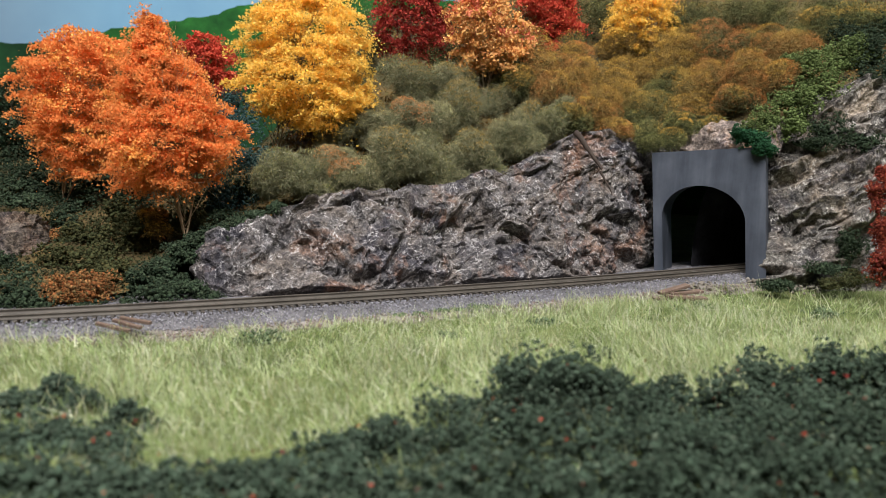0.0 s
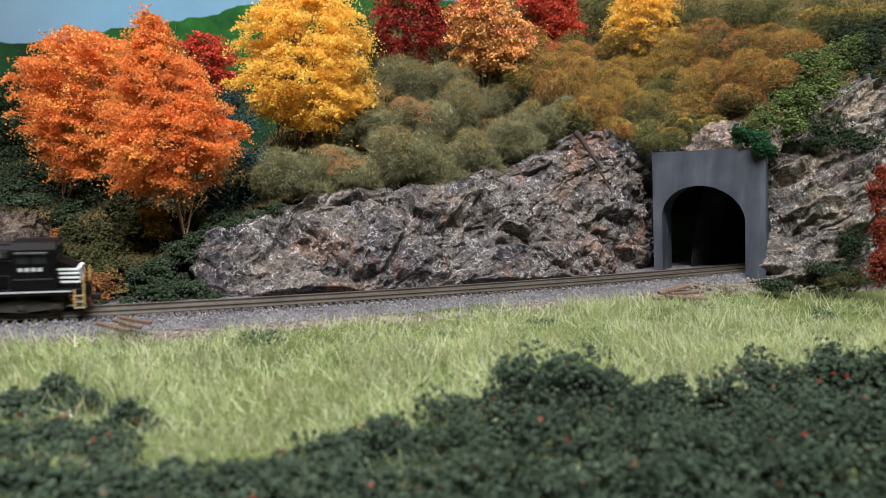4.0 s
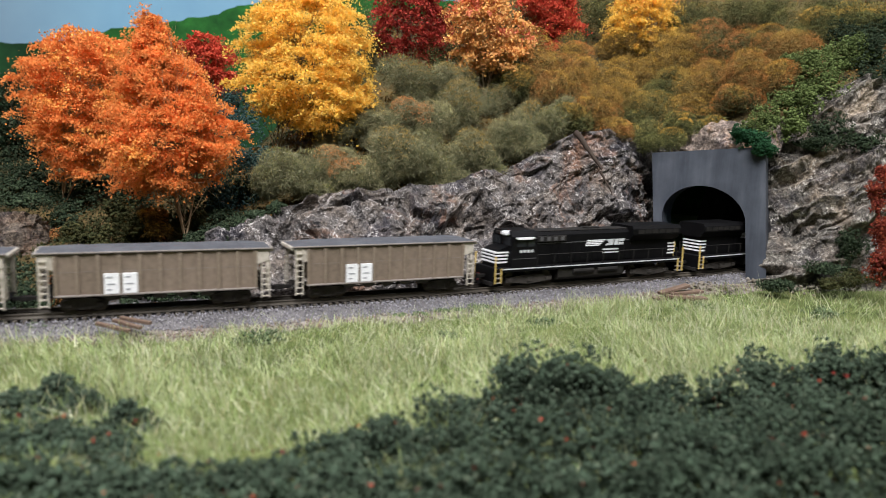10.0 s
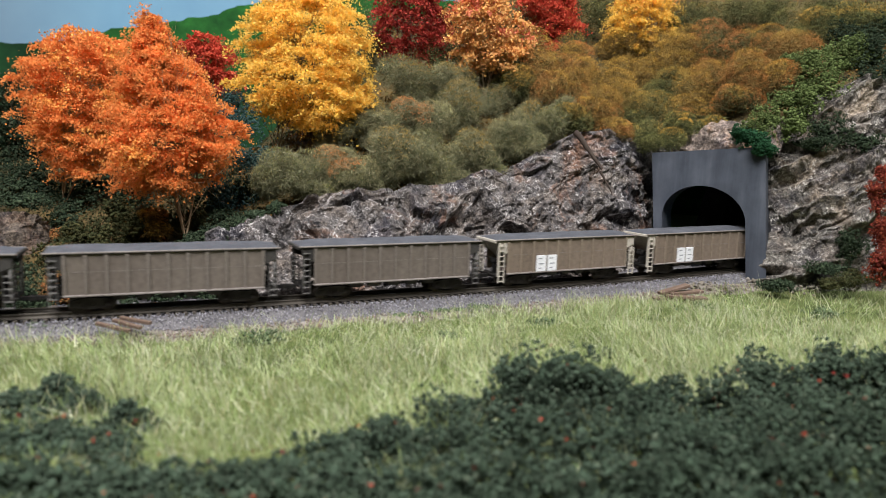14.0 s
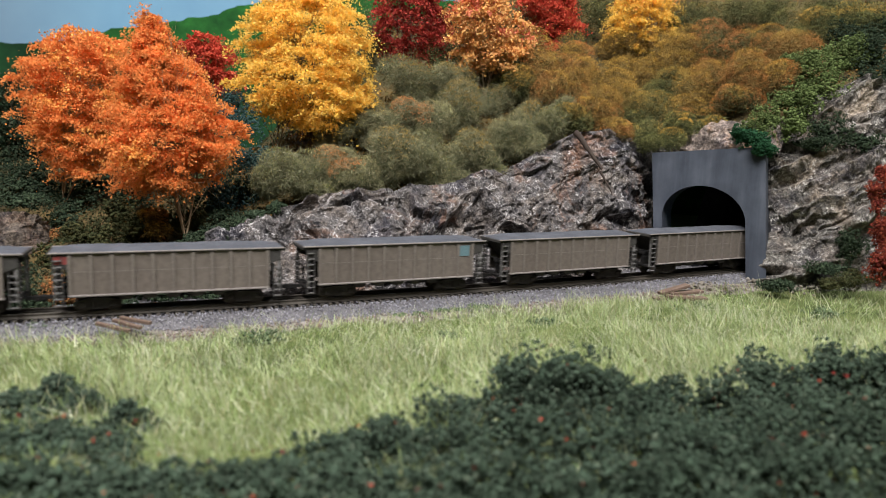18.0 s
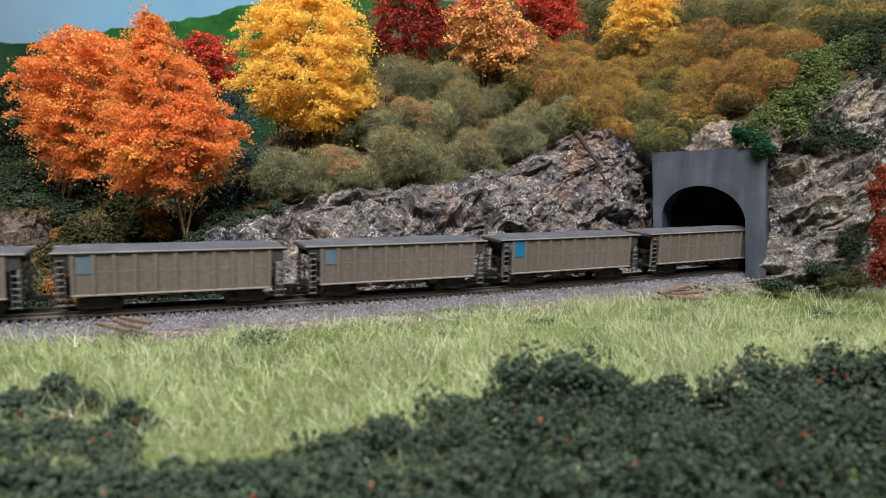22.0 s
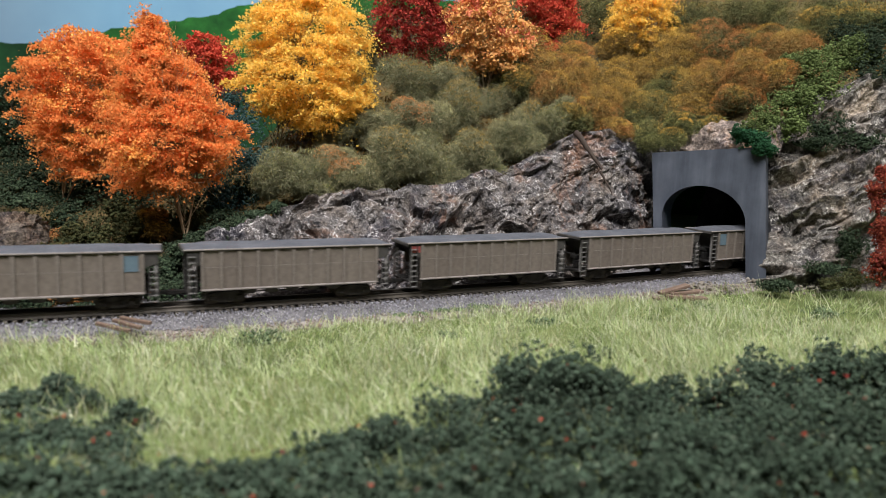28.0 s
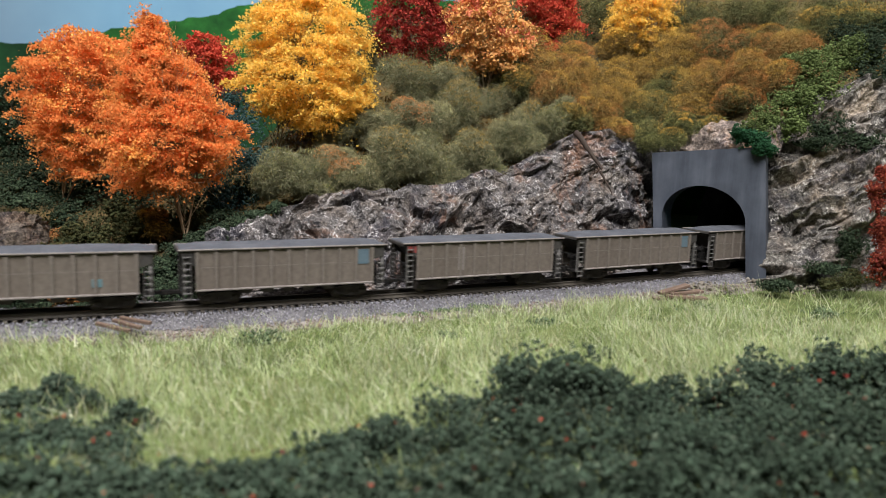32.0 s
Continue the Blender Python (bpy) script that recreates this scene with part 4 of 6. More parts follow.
def hopper_car(label, side_mat, edge_mat, end_mat, detail_mat, marks=()):
    """A loaded coal hopper with slope-sheet ends; +x is the way it runs, -y the side that the camera sees."""
    car = tagged(new("coal_hopper_car"), label, "hopper car", "cars of the coal train")
    for y in (-1, 1):
        sheet = part("side_sheet", Shape().box(-6.12, 6.12, min(y * 1.42, y * 1.5), max(y * 1.42, y * 1.5), 1.17, 3.75), side_mat, car)
        for i in range(11):
            x = -6.03 + 12.06 * i / 10
            part("side_post", Shape().prism_y([(x - 0.08, 1.2), (x + 0.08, 1.2), (x + 0.1, 3.7), (x - 0.1, 3.7)], min(y * 1.495, y * 1.62), max(y * 1.495, y * 1.62)), GREY_POST if side_mat is not BROWN_TAN else TAN_POST, sheet)
        part("weld_seam", Shape().box(-6.0, 6.0, min(y * 1.49, y * 1.51), max(y * 1.49, y * 1.51), 2.63, 2.655), edge_mat, sheet)
        part("side_sill", Shape().box(-6.14, 6.14, min(y * 1.36, y * 1.66), max(y * 1.36, y * 1.66), 1.09, 1.2, 0.02), edge_mat, car, "pale dusty lower sill")
        part("top_chord", Shape().box(-7.2, 7.2, min(y * 1.5, y * 1.63), max(y * 1.5, y * 1.63), 3.79, 3.9, 0.03), edge_mat, car, "pale dusty top rim")
    for k in (-1, 1):
        x = lambda a: a * k
        part("end_chord", Shape().box(min(x(7.04), x(7.22)), max(x(7.04), x(7.22)), -1.5, 1.5, 3.62, 3.84, 0.03), end_mat, car)
        prof = [(x(4.2), 1.05), (x(6.9), 3.65), (x(6.9), 3.75), (x(5.9), 3.75), (x(4.0), 1.9)]
        part("slope_sheet", Shape().prism_y(prof if k > 0 else prof[::-1], -1.43, 1.43), end_mat, car)
        for y in (-1, 1):
            gus = [(x(6.0), 2.72), (x(6.95), 3.05), (x(6.95), 3.73), (x(6.0), 3.73)]
            part("end_gusset", Shape().prism_y(gus if k > 0 else gus[::-1], min(y * 1.4, y * 1.5), max(y * 1.4, y * 1.5)), end_mat, car)
            part("corner_post", Shape().box(min(x(6.72), x(6.9)), max(x(6.72), x(6.9)), min(y * 1.3, y * 1.45), max(y * 1.3, y * 1.45), 0.9, 3.71), detail_mat, car)
            rails, rungs = ladder(x(6.68), y * 1.58, 0.45, 2.8 if y * k < 0 else 3.65, 0.5, 6 if y * k < 0 else 8)
            frame_part = part("ladder", rails, end_mat, car, "ladder at the car's corner")
            for rung in rungs:
                part("rung", rung, detail_mat, frame_part)
        rails, rungs = ladder(x(6.96), -0.95 * k, 0.9, 3.4, 0.5, 7, "y")
        frame_part = part("end_ladder", rails, end_mat, car)
        for rung in rungs:
            part("rung", rung, detail_mat, frame_part)
        part("end_sill", Shape().box(min(x(6.3), x(7.0)), max(x(6.3), x(7.0)), -1.3, 1.3, 0.86, 1.04, 0.03), BLACK_GRIME, car)
        sh = Shape().box(min(x(6.1), x(6.5)), max(x(6.1), x(6.5)), -0.5, 0.1, 1.04, 1.7, 0.05)
        sh.disc_y(x(6.3), 1.95, 0.2, -0.4, 0.4).rod((x(6.9), -0.6, 1.04), (x(6.9), -0.6, 2.5), 0.04).rod((x(6.85), -1.3, 2.3), (x(6.85), 1.3, 2.3), 0.05)
        part("brake_gear", sh, BLACK_GRIME, car, "dark brake cylinder and pipes")
        coupler(car, x(6.95), k, BLACK_GRIME)
    part("hull", Shape().box(-4.1, 4.1, -1.4, 1.4, 1.15, 3.55), BLACK_GRIME, car)
    part("centre_sill", Shape().box(-6.9, 6.9, -0.22, 0.22, 0.78, 1.1), BLACK_GRIME, car)
    for i in range(5):
        x = -2.9 + 1.45 * i
        part("hopper_bay", Shape().prism_y([(x - 0.3, 0.72), (x + 0.3, 0.72), (x + 0.66, 1.16), (x - 0.66, 1.16)], -1.2, 1.2), BAY, car, "grimy discharge door")
    part("air_pipe", Shape().rod((-3.6, -0.3, 0.66), (3.6, -0.3, 0.66), 0.05), BLACK_GRIME, car)
    # load: long heap with rounded ends
    nx, ny = 26, 7
    v, f = [], []
    r = random.Random(len(label))
    for i in range(nx):
        x = -7.1 + 14.2 * i / (nx - 1)
        e = min(1.0, (7.1 - abs(x)) / 1.3) ** 0.6
        for j in range(ny):
            y = -1.53 + 3.06 * j / (ny - 1)
            v.append((x, y, 3.87 + (0.27 * math.cos(y / 1.55 * math.pi / 2) ** 0.8 * e if 0 < j < ny - 1 else 0) + r.uniform(-0.03, 0.03) * e))
    for i in range(nx - 1):
        for j in range(ny - 1):
            a = i * ny + j
            f.append((a, a + ny, a + ny + 1, a + 1))
    part("coal_load", Shape().add(v, f), LOAD, car, "grey dusty heap of coal")
    for x in (-4.5, 4.5):
        bogie(car, x, 2, TRUCK_GRIME)
    for name, x0, x1, z0, z1, mat, lab in marks:
        m = part(name, Shape().box(x0, x1, -1.66, -1.49, z0, z1), mat, car, lab)
        if name == "reporting_panel":
            for a, b, h in ((0.16, 0.55, 0.82), (0.2, 0.72, 0.48), (0.2, 0.5, 0.2)):
                w, t_ = x1 - x0, z1 - z0
                part("lettering_bar", Shape().box(x0 + w * a, x0 + w * b, -1.675, -1.655, z0 + t_ * h - t_ * 0.035, z0 + t_ * h + t_ * 0.035), INK, m)
    return car


# posts paler than their sheets: the side-light on them is put in the colour
GREY_POST = painted("sidelit_post_paint", [(0.138, 0.118, 0.099), (0.16, 0.138, 0.117)], 0.01, 0.7)
TAN_POST = painted("sidelit_tan_post_paint", [(0.185, 0.147, 0.11), (0.22, 0.177, 0.133)], 0.01, 0.65)
BAY = painted("grimy_grey_bay", [(0.05, 0.046, 0.042), (0.11, 0.1, 0.09)], 0.006, 0.8)


def locomotive(label):
    """A black six-axle road diesel; +x is its nose."""
    loco = tagged(new("diesel_locomotive"), label, "locomotive", "engines of the coal train")
    part("underframe", Shape().box(-10.3, 10.3, -1.5, 1.5, 1.25, 1.62, 0.04), BLACK, loco)
    for y in (-1, 1):
        part("sill_stripe", Shape().box(-10.0, 9.6, min(y * 1.495, y * 1.525), max(y * 1.495, y * 1.525), 1.46, 1.55), PALE_MARK, loco, "white stripe along the sill")
    hood = part("long_hood", Shape().prism_x([(-0.98, 1.6), (0.98, 1.6), (0.98, 4.05), (0.8, 4.3), (-0.8, 4.3), (-0.98, 4.05)], -9.7, 6.3), BLACK, loco)
    part("hood_roof", Shape().box(-4.2, 6.2, -0.7, 0.7, 4.29, 4.42, 0.04), BLACK_GRIME, hood)
    for i in range(15):
        x = -4.6 + 0.62 * i
        for y in (-1, 1):
            part("hood_door", Shape().box(x - 0.27, x + 0.27, min(y * 0.97, y * 1.01), max(y * 0.97, y * 1.01), 1.75, 3.3, 0.008), BLACK, hood)
    for y in (-1, 1):
        part("hood_seam", Shape().box(-9.6, 6.2, min(y * 0.97, y * 1.02), max(y * 0.97, y * 1.02), 3.36, 3.42), GREY_EDGE, hood)
        part("air_intake", Shape().box(3.0, 6.1, min(y * 0.97, y * 1.12), max(y * 0.97, y * 1.12), 3.5, 4.0, 0.04), BLACK_GRIME, hood)
        for i in range(4):
            part("vent", Shape().box(3.25 + 0.72 * i, 3.6 + 0.72 * i, min(y * 1.1, y * 1.14), max(y * 1.1, y * 1.14), 3.6, 3.92), GREY_EDGE, hood)
    rad = part("radiator", Shape().prism_x([(-0.98, 3.3), (0.98, 3.3), (1.52, 3.85), (1.52, 4.35), (1.3, 4.62), (-1.3, 4.62), (-1.52, 4.35), (-1.52, 3.85)], -9.9, -4.1), BLACK, loco, "flared radiator housing")
    for i in range(6):
        part("radiator_screen", Shape().box(-9.6 + 0.84 * i, -8.9 + 0.84 * i, -1.54, 1.54, 3.95, 4.3), BLACK_GRIME, rad)
    part("exhaust", Shape().box(-1.2, 0.2, -0.4, 0.4, 4.4, 4.55, 0.05), BLACK_GRIME, hood)
    cab = part("cab", Shape().prism_x([(-1.5, 1.6), (1.5, 1.6), (1.5, 4.1), (1.15, 4.5), (-1.15, 4.5), (-1.5, 4.1)], 6.3, 8.8), BLACK, loco)
    for y in (-1, 1):
        for x0, x1 in ((6.6, 7.3), (7.45, 8.3)):
            part("cab_window", Shape().box(x0, x1, min(y * 1.49, y * 1.53), max(y * 1.49, y * 1.53), 3.25, 3.85), WINDOW_DARK, cab)
        part("sunshade", Shape().box(6.55, 8.35, min(y * 1.5, y * 1.68), max(y * 1.5, y * 1.68), 3.86, 3.97, 0.02), GREY_EDGE, cab)
        for i in range(4):
            part("number_bar", Shape().box(6.7 + 0.36 * i, 6.95 + 0.36 * i, min(y * 1.5, y * 1.52), max(y * 1.5, y * 1.52), 2.78, 3.0), PALE_MARK, cab, "pale figure, unreadable")
        part("cab_stripe", Shape().box(6.4, 8.6, min(y * 1.5, y * 1.515), max(y * 1.5, y * 1.515), 2.28, 2.32), GREY_EDGE, cab)
    for y in (-0.75, 0.75):
        part("windshield", Shape().box(8.78, 8.83, y - 0.55, y + 0.55, 3.35, 4.0), WINDOW_DARK, cab)
    part("roof_brow", Shape().box(8.4, 8.92, -0.85, 0.85, 4.08, 4.42, 0.08), BLACK_GRIME, cab)
    nose = part("nose", Shape().prism_y([(8.75, 1.6), (10.0, 1.6), (10.05, 2.75), (9.75, 3.0), (8.75, 3.35)], -1.05, 1.05), BLACK, loco, "low black nose")
    for k, z in enumerate((1.95, 2.22, 2.49, 2.74)):
        part("nose_stripe", Shape().box(8.95 - 0.05 * k, 10.08, -1.075, 1.075, z, z + 0.13), WHITE, nose, "white stripe round the nose")
    for k, z in enumerate((1.95, 2.25, 2.55, 2.85)):
        part("end_stripe", Shape().box(-9.74, -8.9, -1.0, 1.0, z, z + 0.14), WHITE, hood, "white stripe round the hood's end")
    # emblem: three slanted bars, a dark wave and two blocks, on both sides
    for y in (-1, 1):
        q = (min(y * 0.975, y * 1.03), max(y * 0.975, y * 1.03))
        m = lambda x: -1.45 + y * -x   # the emblem reads the same way from either side
        def flat(pts):
            pts = [(m(x), z) for x, z in pts]
            return pts if y < 0 else pts[::-1]
        for i, z in enumerate((3.0, 3.14, 3.28, 3.42)):
            part("emblem_bar", Shape().prism_y(flat([(-2.3 + 0.06 * i, z), (-0.75 + 0.19 * i, z), (-0.65 + 0.19 * i, z + 0.09), (-2.25 + 0.06 * i, z + 0.09)]), *q), WHITE, hood, "white emblem bar")
        for pts in ([(-0.1, 2.98), (0.45, 2.98), (0.55, 3.12), (0.2, 3.2)], [(0.05, 3.52), (0.35, 3.2), (0.6, 3.0), (0.78, 3.0), (0.88, 3.52)],
                    [(0.92, 3.0), (1.3, 3.0), (1.42, 3.52), (1.02, 3.52)], [(1.36, 3.0), (1.95, 3.0), (2.06, 3.22), (1.42, 3.22)], [(1.44, 3.28), (2.0, 3.28), (2.12, 3.52), (1.5, 3.52)]):
            part("emblem_block", Shape().prism_y(flat(pts), *q), PALE_MARK, hood, "pale emblem block")
        for z in (2.33, 2.58):
            part("marking_bar", Shape().box(*sorted((m(-0.35), m(1.45))), *q, z, z + 0.13), PALE_MARK, hood, "pale lettering, unreadable")
        # walkway rails
        rail = Shape().rod((-9.6, y * 1.48, 2.55), (6.2, y * 1.48, 2.55), 0.035)
        for i in range(10):
            x = -9.6 + 15.8 * i / 9
            rail.rod((x, y * 1.48, 1.6), (x, y * 1.48, 2.55), 0.035)
        part("handrail", rail, BLACK_GRIME, loco)
    tank = [(-1.1, 0.3), (1.1, 0.3), (1.38, 0.55), (1.38, 1.25), (-1.38, 1.25), (-1.38, 0.55)]
    part("fuel_tank", Shape().prism_x(tank, -3.3, 3.95), TANK, loco, "long grimy fuel tank")
    for y in (-1, 1):
        for x in (-2.5, 0.2):
            part("air_tank", Shape().rod((x, y * 1.36, 1.0), (x + 2.2, y * 1.36, 1.0), 0.22, 10), BLACK_GRIME, loco)
    for k in (-1, 1):
        a, b_ = sorted((k * 10.25, k * 10.42))
        part("end_plate", Shape().box(a, b_, -1.45, 1.45, 0.45, 1.62, 0.03), BLACK, loco)
        for y in (-1, 1):
            step = Shape()
            for z in (0.4, 0.78, 1.16):
                a, b_ = sorted((k * 9.75, k * 10.3))
                step.box(a, b_, min(y * 1.2, y * 1.56), max(y * 1.2, y * 1.56), z, z + 0.08)
            st = part("step_well", step, STEP_GREY, loco, "grey boarding steps")
            for x in (9.75, 10.3):
                part("step_rail", Shape().box(min(k * x, k * (x + 0.07)), max(k * x, k * (x + 0.07)), min(y * 1.48, y * 1.6), max(y * 1.48, y * 1.6), 0.4, 1.6 if x < 10 else 2.6), YELLOW_PAINT, st, "yellow grab rail")
        coupler(loco, k * 10.3, k, BLACK_GRIME)
        bogie(loco, k * 6.7, 3, TRUCK_GRIME, 0.53, 1.9)
        part("pilot", Shape().box(min(k * 10.3, k * 10.55), max(k * 10.3, k * 10.55), -1.3, 1.3, 0.18, 0.5, 0.03), BLACK_GRIME, loco)
    for k in (-1, 1):
        part("air_hose", Shape().rod((k * 10.5, -k * 0.7, 0.95), (k * 10.65, -k * 0.65, 0.4), 0.06), RED_PAINT, loco, "red hose")
    for ob in loco.children_recursive:
        ob.data.transform(Matrix.Diagonal((0.975, 1, 1, 1)))
    return loco


GREY_EDGE = painted("dusty_edge_grey", [(0.06, 0.06, 0.062), (0.1, 0.1, 0.1)], 0.006, 0.6)
PALE_MARK = painted("pale_marking", [(0.42, 0.44, 0.45), (0.55, 0.57, 0.58)], 0.003, 0.6)
TANK = painted("grimy_tank", [(0.012, 0.012, 0.0114), (0.027, 0.024, 0.021)], 0.008, 0.45)
STEP_GREY = painted("step_grey", [(0.2, 0.19, 0.17), (0.3, 0.28, 0.25)], 0.004, 0.7)

PITCH, ENGINE = 0.0975, 0.1394
TRAIN = []
loco_a = locomotive("black road diesel locomotive with white stripes, nose leading")
TRAIN.append((loco_a, ENGINE / 2, 0))
loco_b = copy_thing(loco_a, Matrix.Identity(4))
tagged(loco_b, "black road diesel locomotive coupled tail first with bright headlight")
part("headlight", Shape().box(8.2, 8.95, 0.3, 1.0, 4.12, 4.5, 0.1), HEADLIGHT, loco_b, "bright silver headlight housing")
part("window_visor", Shape().prism_y([(8.15, 3.86), (6.75, 3.86), (6.55, 4.02), (8.3, 4.02)], 1.5, 1.7), WHITE, loco_b, "white visor over the cab window")
TRAIN.append((loco_b, ENGINE * 1.5, 180))
PANEL = [("reporting_panel", -3.3, -2.42, 1.22, 2.5, WHITE, "white panel of unreadable dark lettering"), ("reporting_panel", -2.22, -1.36, 1.22, 2.5, WHITE, "white panel of unreadable dark lettering")]
END_DARK = painted("dark_end_paint", [(0.03, 0.028, 0.026), (0.06, 0.056, 0.05)], 0.006, 0.75)
LADDER_DARK = painted("dusty_ladder_grey", [(0.13, 0.125, 0.118), (0.19, 0.18, 0.17)], 0.004, 0.7)
lead = hopper_car("brown-tan coal hopper with white lettered panels and pale ends", BROWN_TAN, TAN_EDGE, LIGHT_TAN, LIGHT_TAN, PANEL)
plain = hopper_car("dusty grey-tan coal hopper with dark ends, heaped full", TAN, TAN_EDGE, END_DARK, LADDER_DARK)
SPECIAL = {
    7: ("dusty coal hopper with a small blue square near its front", [("patch", 4.8, 5.78, 2.75, 3.55, TEAL, "faded teal square")]),
    8: ("dusty coal hopper with a dull red tail end", [("end_patch", -6.9, -6.0, 3.15, 3.65, RED_PAINT, "dull red end panel")]),
    9: ("dusty coal hopper with a bright blue square and blue tail", [("patch", -5.95, -4.78, 2.45, 3.70, BLUE, "bright blue square"), ("end_patch", -6.9, -6.0, 3.05, 3.65, SLATE_BLUE, "faded blue end panel")]),
    10: ("dusty coal hopper with a faded slate square near its tail", [("patch", -5.78, -4.8, 2.55, 3.57, SLATE_BLUE, "faded slate-blue square")]),
    11: ("dusty coal hopper with a slate-blue square near its tail", [("patch", -5.78, -4.8, 2.50, 3.57, SLATE_BLUE, "slate-blue square")]),
    12: ("dusty coal hopper with a slate square and a teal mark", [("patch", -5.78, -4.8, 2.50, 3.57, SLATE_BLUE, "slate-blue square"), ("patch", 4.75, 5.35, 1.65, 2.25, TEAL, "small faded teal mark")]),
    14: ("dusty coal hopper with a dull red tail end", [("end_patch", -6.9, -6.0, 3.15, 3.65, RED_PAINT, "dull red end panel")]),
    16: ("dusty coal hopper with a slate square near its front", [("patch", 4.8, 5.78, 2.55, 3.57, SLATE_BLUE, "slate-blue square")]),
    17: ("dusty coal hopper with a whitish smear and a dull red tail", [("patch", -2.6, -2.05, 1.65, 3.45, TAN_EDGE, "whitish smear of old paint"), ("end_patch", -6.9, -6.0, 3.15, 3.65, RED_PAINT, "dull red end panel")]),
    18: ("dusty coal hopper with a slate-blue square near its front", [("patch", 4.8, 5.78, 2.50, 3.57, SLATE_BLUE, "slate-blue square")]),
    19: ("dusty coal hopper with a small teal mark near its front", [("patch", 3.4, 4.0, 1.65, 2.15, TEAL, "small faded teal mark")]),
}
for k in range(1, 21):
    if k in (1, 4):
        car = lead if k == 1 else plain
    else:
        car = copy_thing(lead if k < 4 else plain, Matrix.Identity(4))
    if k in SPECIAL:
        label, marks = SPECIAL[k]
        tagged(car, label)
        for name, x0, x1, z0, z1, mat, lab in marks:
            part(name, Shape().box(x0, x1, -1.53 if name == "patch" else -1.51, -1.49, z0, z1), mat, car, lab)
    TRAIN.append((car, 2 * ENGINE + PITCH * (k - 0.5), 0))


# ---- what moves: the whole train at one even pace ----
def front_at(t):
    """How far along the line the front coupler is, in metres."""
    return 0.14555 + 0.07417 * (t - 8.0) - 0.0000353 * (t - 8.0) ** 2


def motions():
    for thing, back, spin in TRAIN:
        rows = []
        for i in range(65):
            t = i * 0.5
            s = front_at(t) - back
            x, y = line(s)
            rows.append((t, pose(float(x), float(y), 0.0, 0, 0, turn_at(s) + spin)))
        walk(thing, rows)

# ---- plants ----
def broadleaf(base, outline, leaf_mat, label, seed, leaves=9000, leaf=0.0009, bark=BARK, lumps=26, bare=0.0, stems=3, limbs=0, tint=None, tint_share=0.0, tint_low=0.0, sprays=700, spray=0.0062):
    """A tree: forked stems, limbs to every clump, a crown of many small leaves with gaps."""
    rng = np.random.default_rng(seed)
    tree = tagged(new("tree"), label, "tree", "trees on the hill")
    tree.matrix_world = pose(*base)
    height, foot_z = max(q[0] for q in outline), min(q[0] for q in outline)
    widest = max(outline, key=lambda q: q[2])
    c = np.array((widest[1], 0, (height + foot_z) / 2))
    radii = np.array((widest[2], widest[2] * 0.85, (height - foot_z) / 2))
    balls = []
    for x, y, z, r in lump_set(rng, lumps, 0.85, 0.075, 0.16):
        k = np.interp(c[2] + z * radii[2], *zip(*sorted((q[0], q[2]) for q in outline))) / widest[2]
        balls.append((x * k, y * k, z, r * (0.75 + 0.35 * k)))
    wood = []
    r0 = height * 0.0052
    for i in range(stems):
        a = 2 * np.pi * i / stems + rng.uniform(0, 1)
        tip = c + radii * np.array((math.cos(a) * 0.25, math.sin(a) * 0.25, 0.35))
        k = np.linspace(0, 1, 9)[:, None]
        bow = np.array((math.cos(a), math.sin(a), 0)) * height * 0.05
        p = tip * k + bow * np.sin(k * np.pi) + rng.normal(size=(9, 3)) * height * 0.004 * k
        wood.append(tube(p, r0 * (1 - 0.75 * k[:, 0]), 6))
        for b_ in balls[i::stems]:
            end = c + np.array(b_[:3]) * radii
            j = rng.integers(2, 7)
            m = np.linspace(0, 1, 6)[:, None]
            q = p[j] * (1 - m) + end * m + np.array((0, 0, 1)) * height * 0.03 * np.sin(m * np.pi) + rng.normal(size=(6, 3)) * height * 0.006 * np.sin(m * np.pi)
            wood.append(tube(q, r0 * 0.45 * (1 - 0.8 * m[:, 0]), 4))
            for _ in range(2):
                d = rng.normal(size=3)
                d /= np.linalg.norm(d)
                e2 = end + d * radii * b_[3] * 0.9
                m2 = np.linspace(0, 1, 4)[:, None]
                wood.append(tube(q[4] * (1 - m2) + e2 * m2, r0 * 0.16 * (1 - 0.7 * m2[:, 0]), 3))
    for i in range(limbs):
        a = 2 * np.pi * (i + rng.uniform(0, 0.7)) / limbs
        end = c + radii * np.array((math.cos(a) * 0.72, math.sin(a) * 0.72, rng.uniform(-0.75, -0.45)))
        m = np.linspace(0, 1, 7)[:, None]
        start = np.array((0, 0, height * rng.uniform(0.03, 0.16)))
        q = start * (1 - m) + end * m + rng.normal(size=(7, 3)) * height * 0.006 * np.sin(m * np.pi)
        wood.append(tube(q, r0 * 0.4 * (1 - 0.75 * m[:, 0]), 4))
        for j in (3, 4, 5):
            e2 = q[j] + rng.normal(size=3) * height * 0.05 + np.array((0, 0, height * 0.05))
            m2 = np.linspace(0, 1, 3)[:, None]
            wood.append(tube(q[j] * (1 - m2) + e2 * m2, r0 * 0.17 * (1 - 0.7 * m2[:, 0]), 3))
    v, fs = joined(wood)
    part("trunk", raw_mesh("trunk", v, fs, [bark], False), bark, tree, "forked grey-brown stems and twigs")
    # the crown: flat sprays of leaves in uneven tiers inside the outline (height, middle, half width)
    zs = np.array([q[0] for q in outline])
    order = np.argsort(zs)
    zs, mids, wide = zs[order], np.array([q[1] for q in outline])[order], np.array([q[2] for q in outline])[order]
    z = rng.uniform(zs[0], zs[-1], sprays * 4)
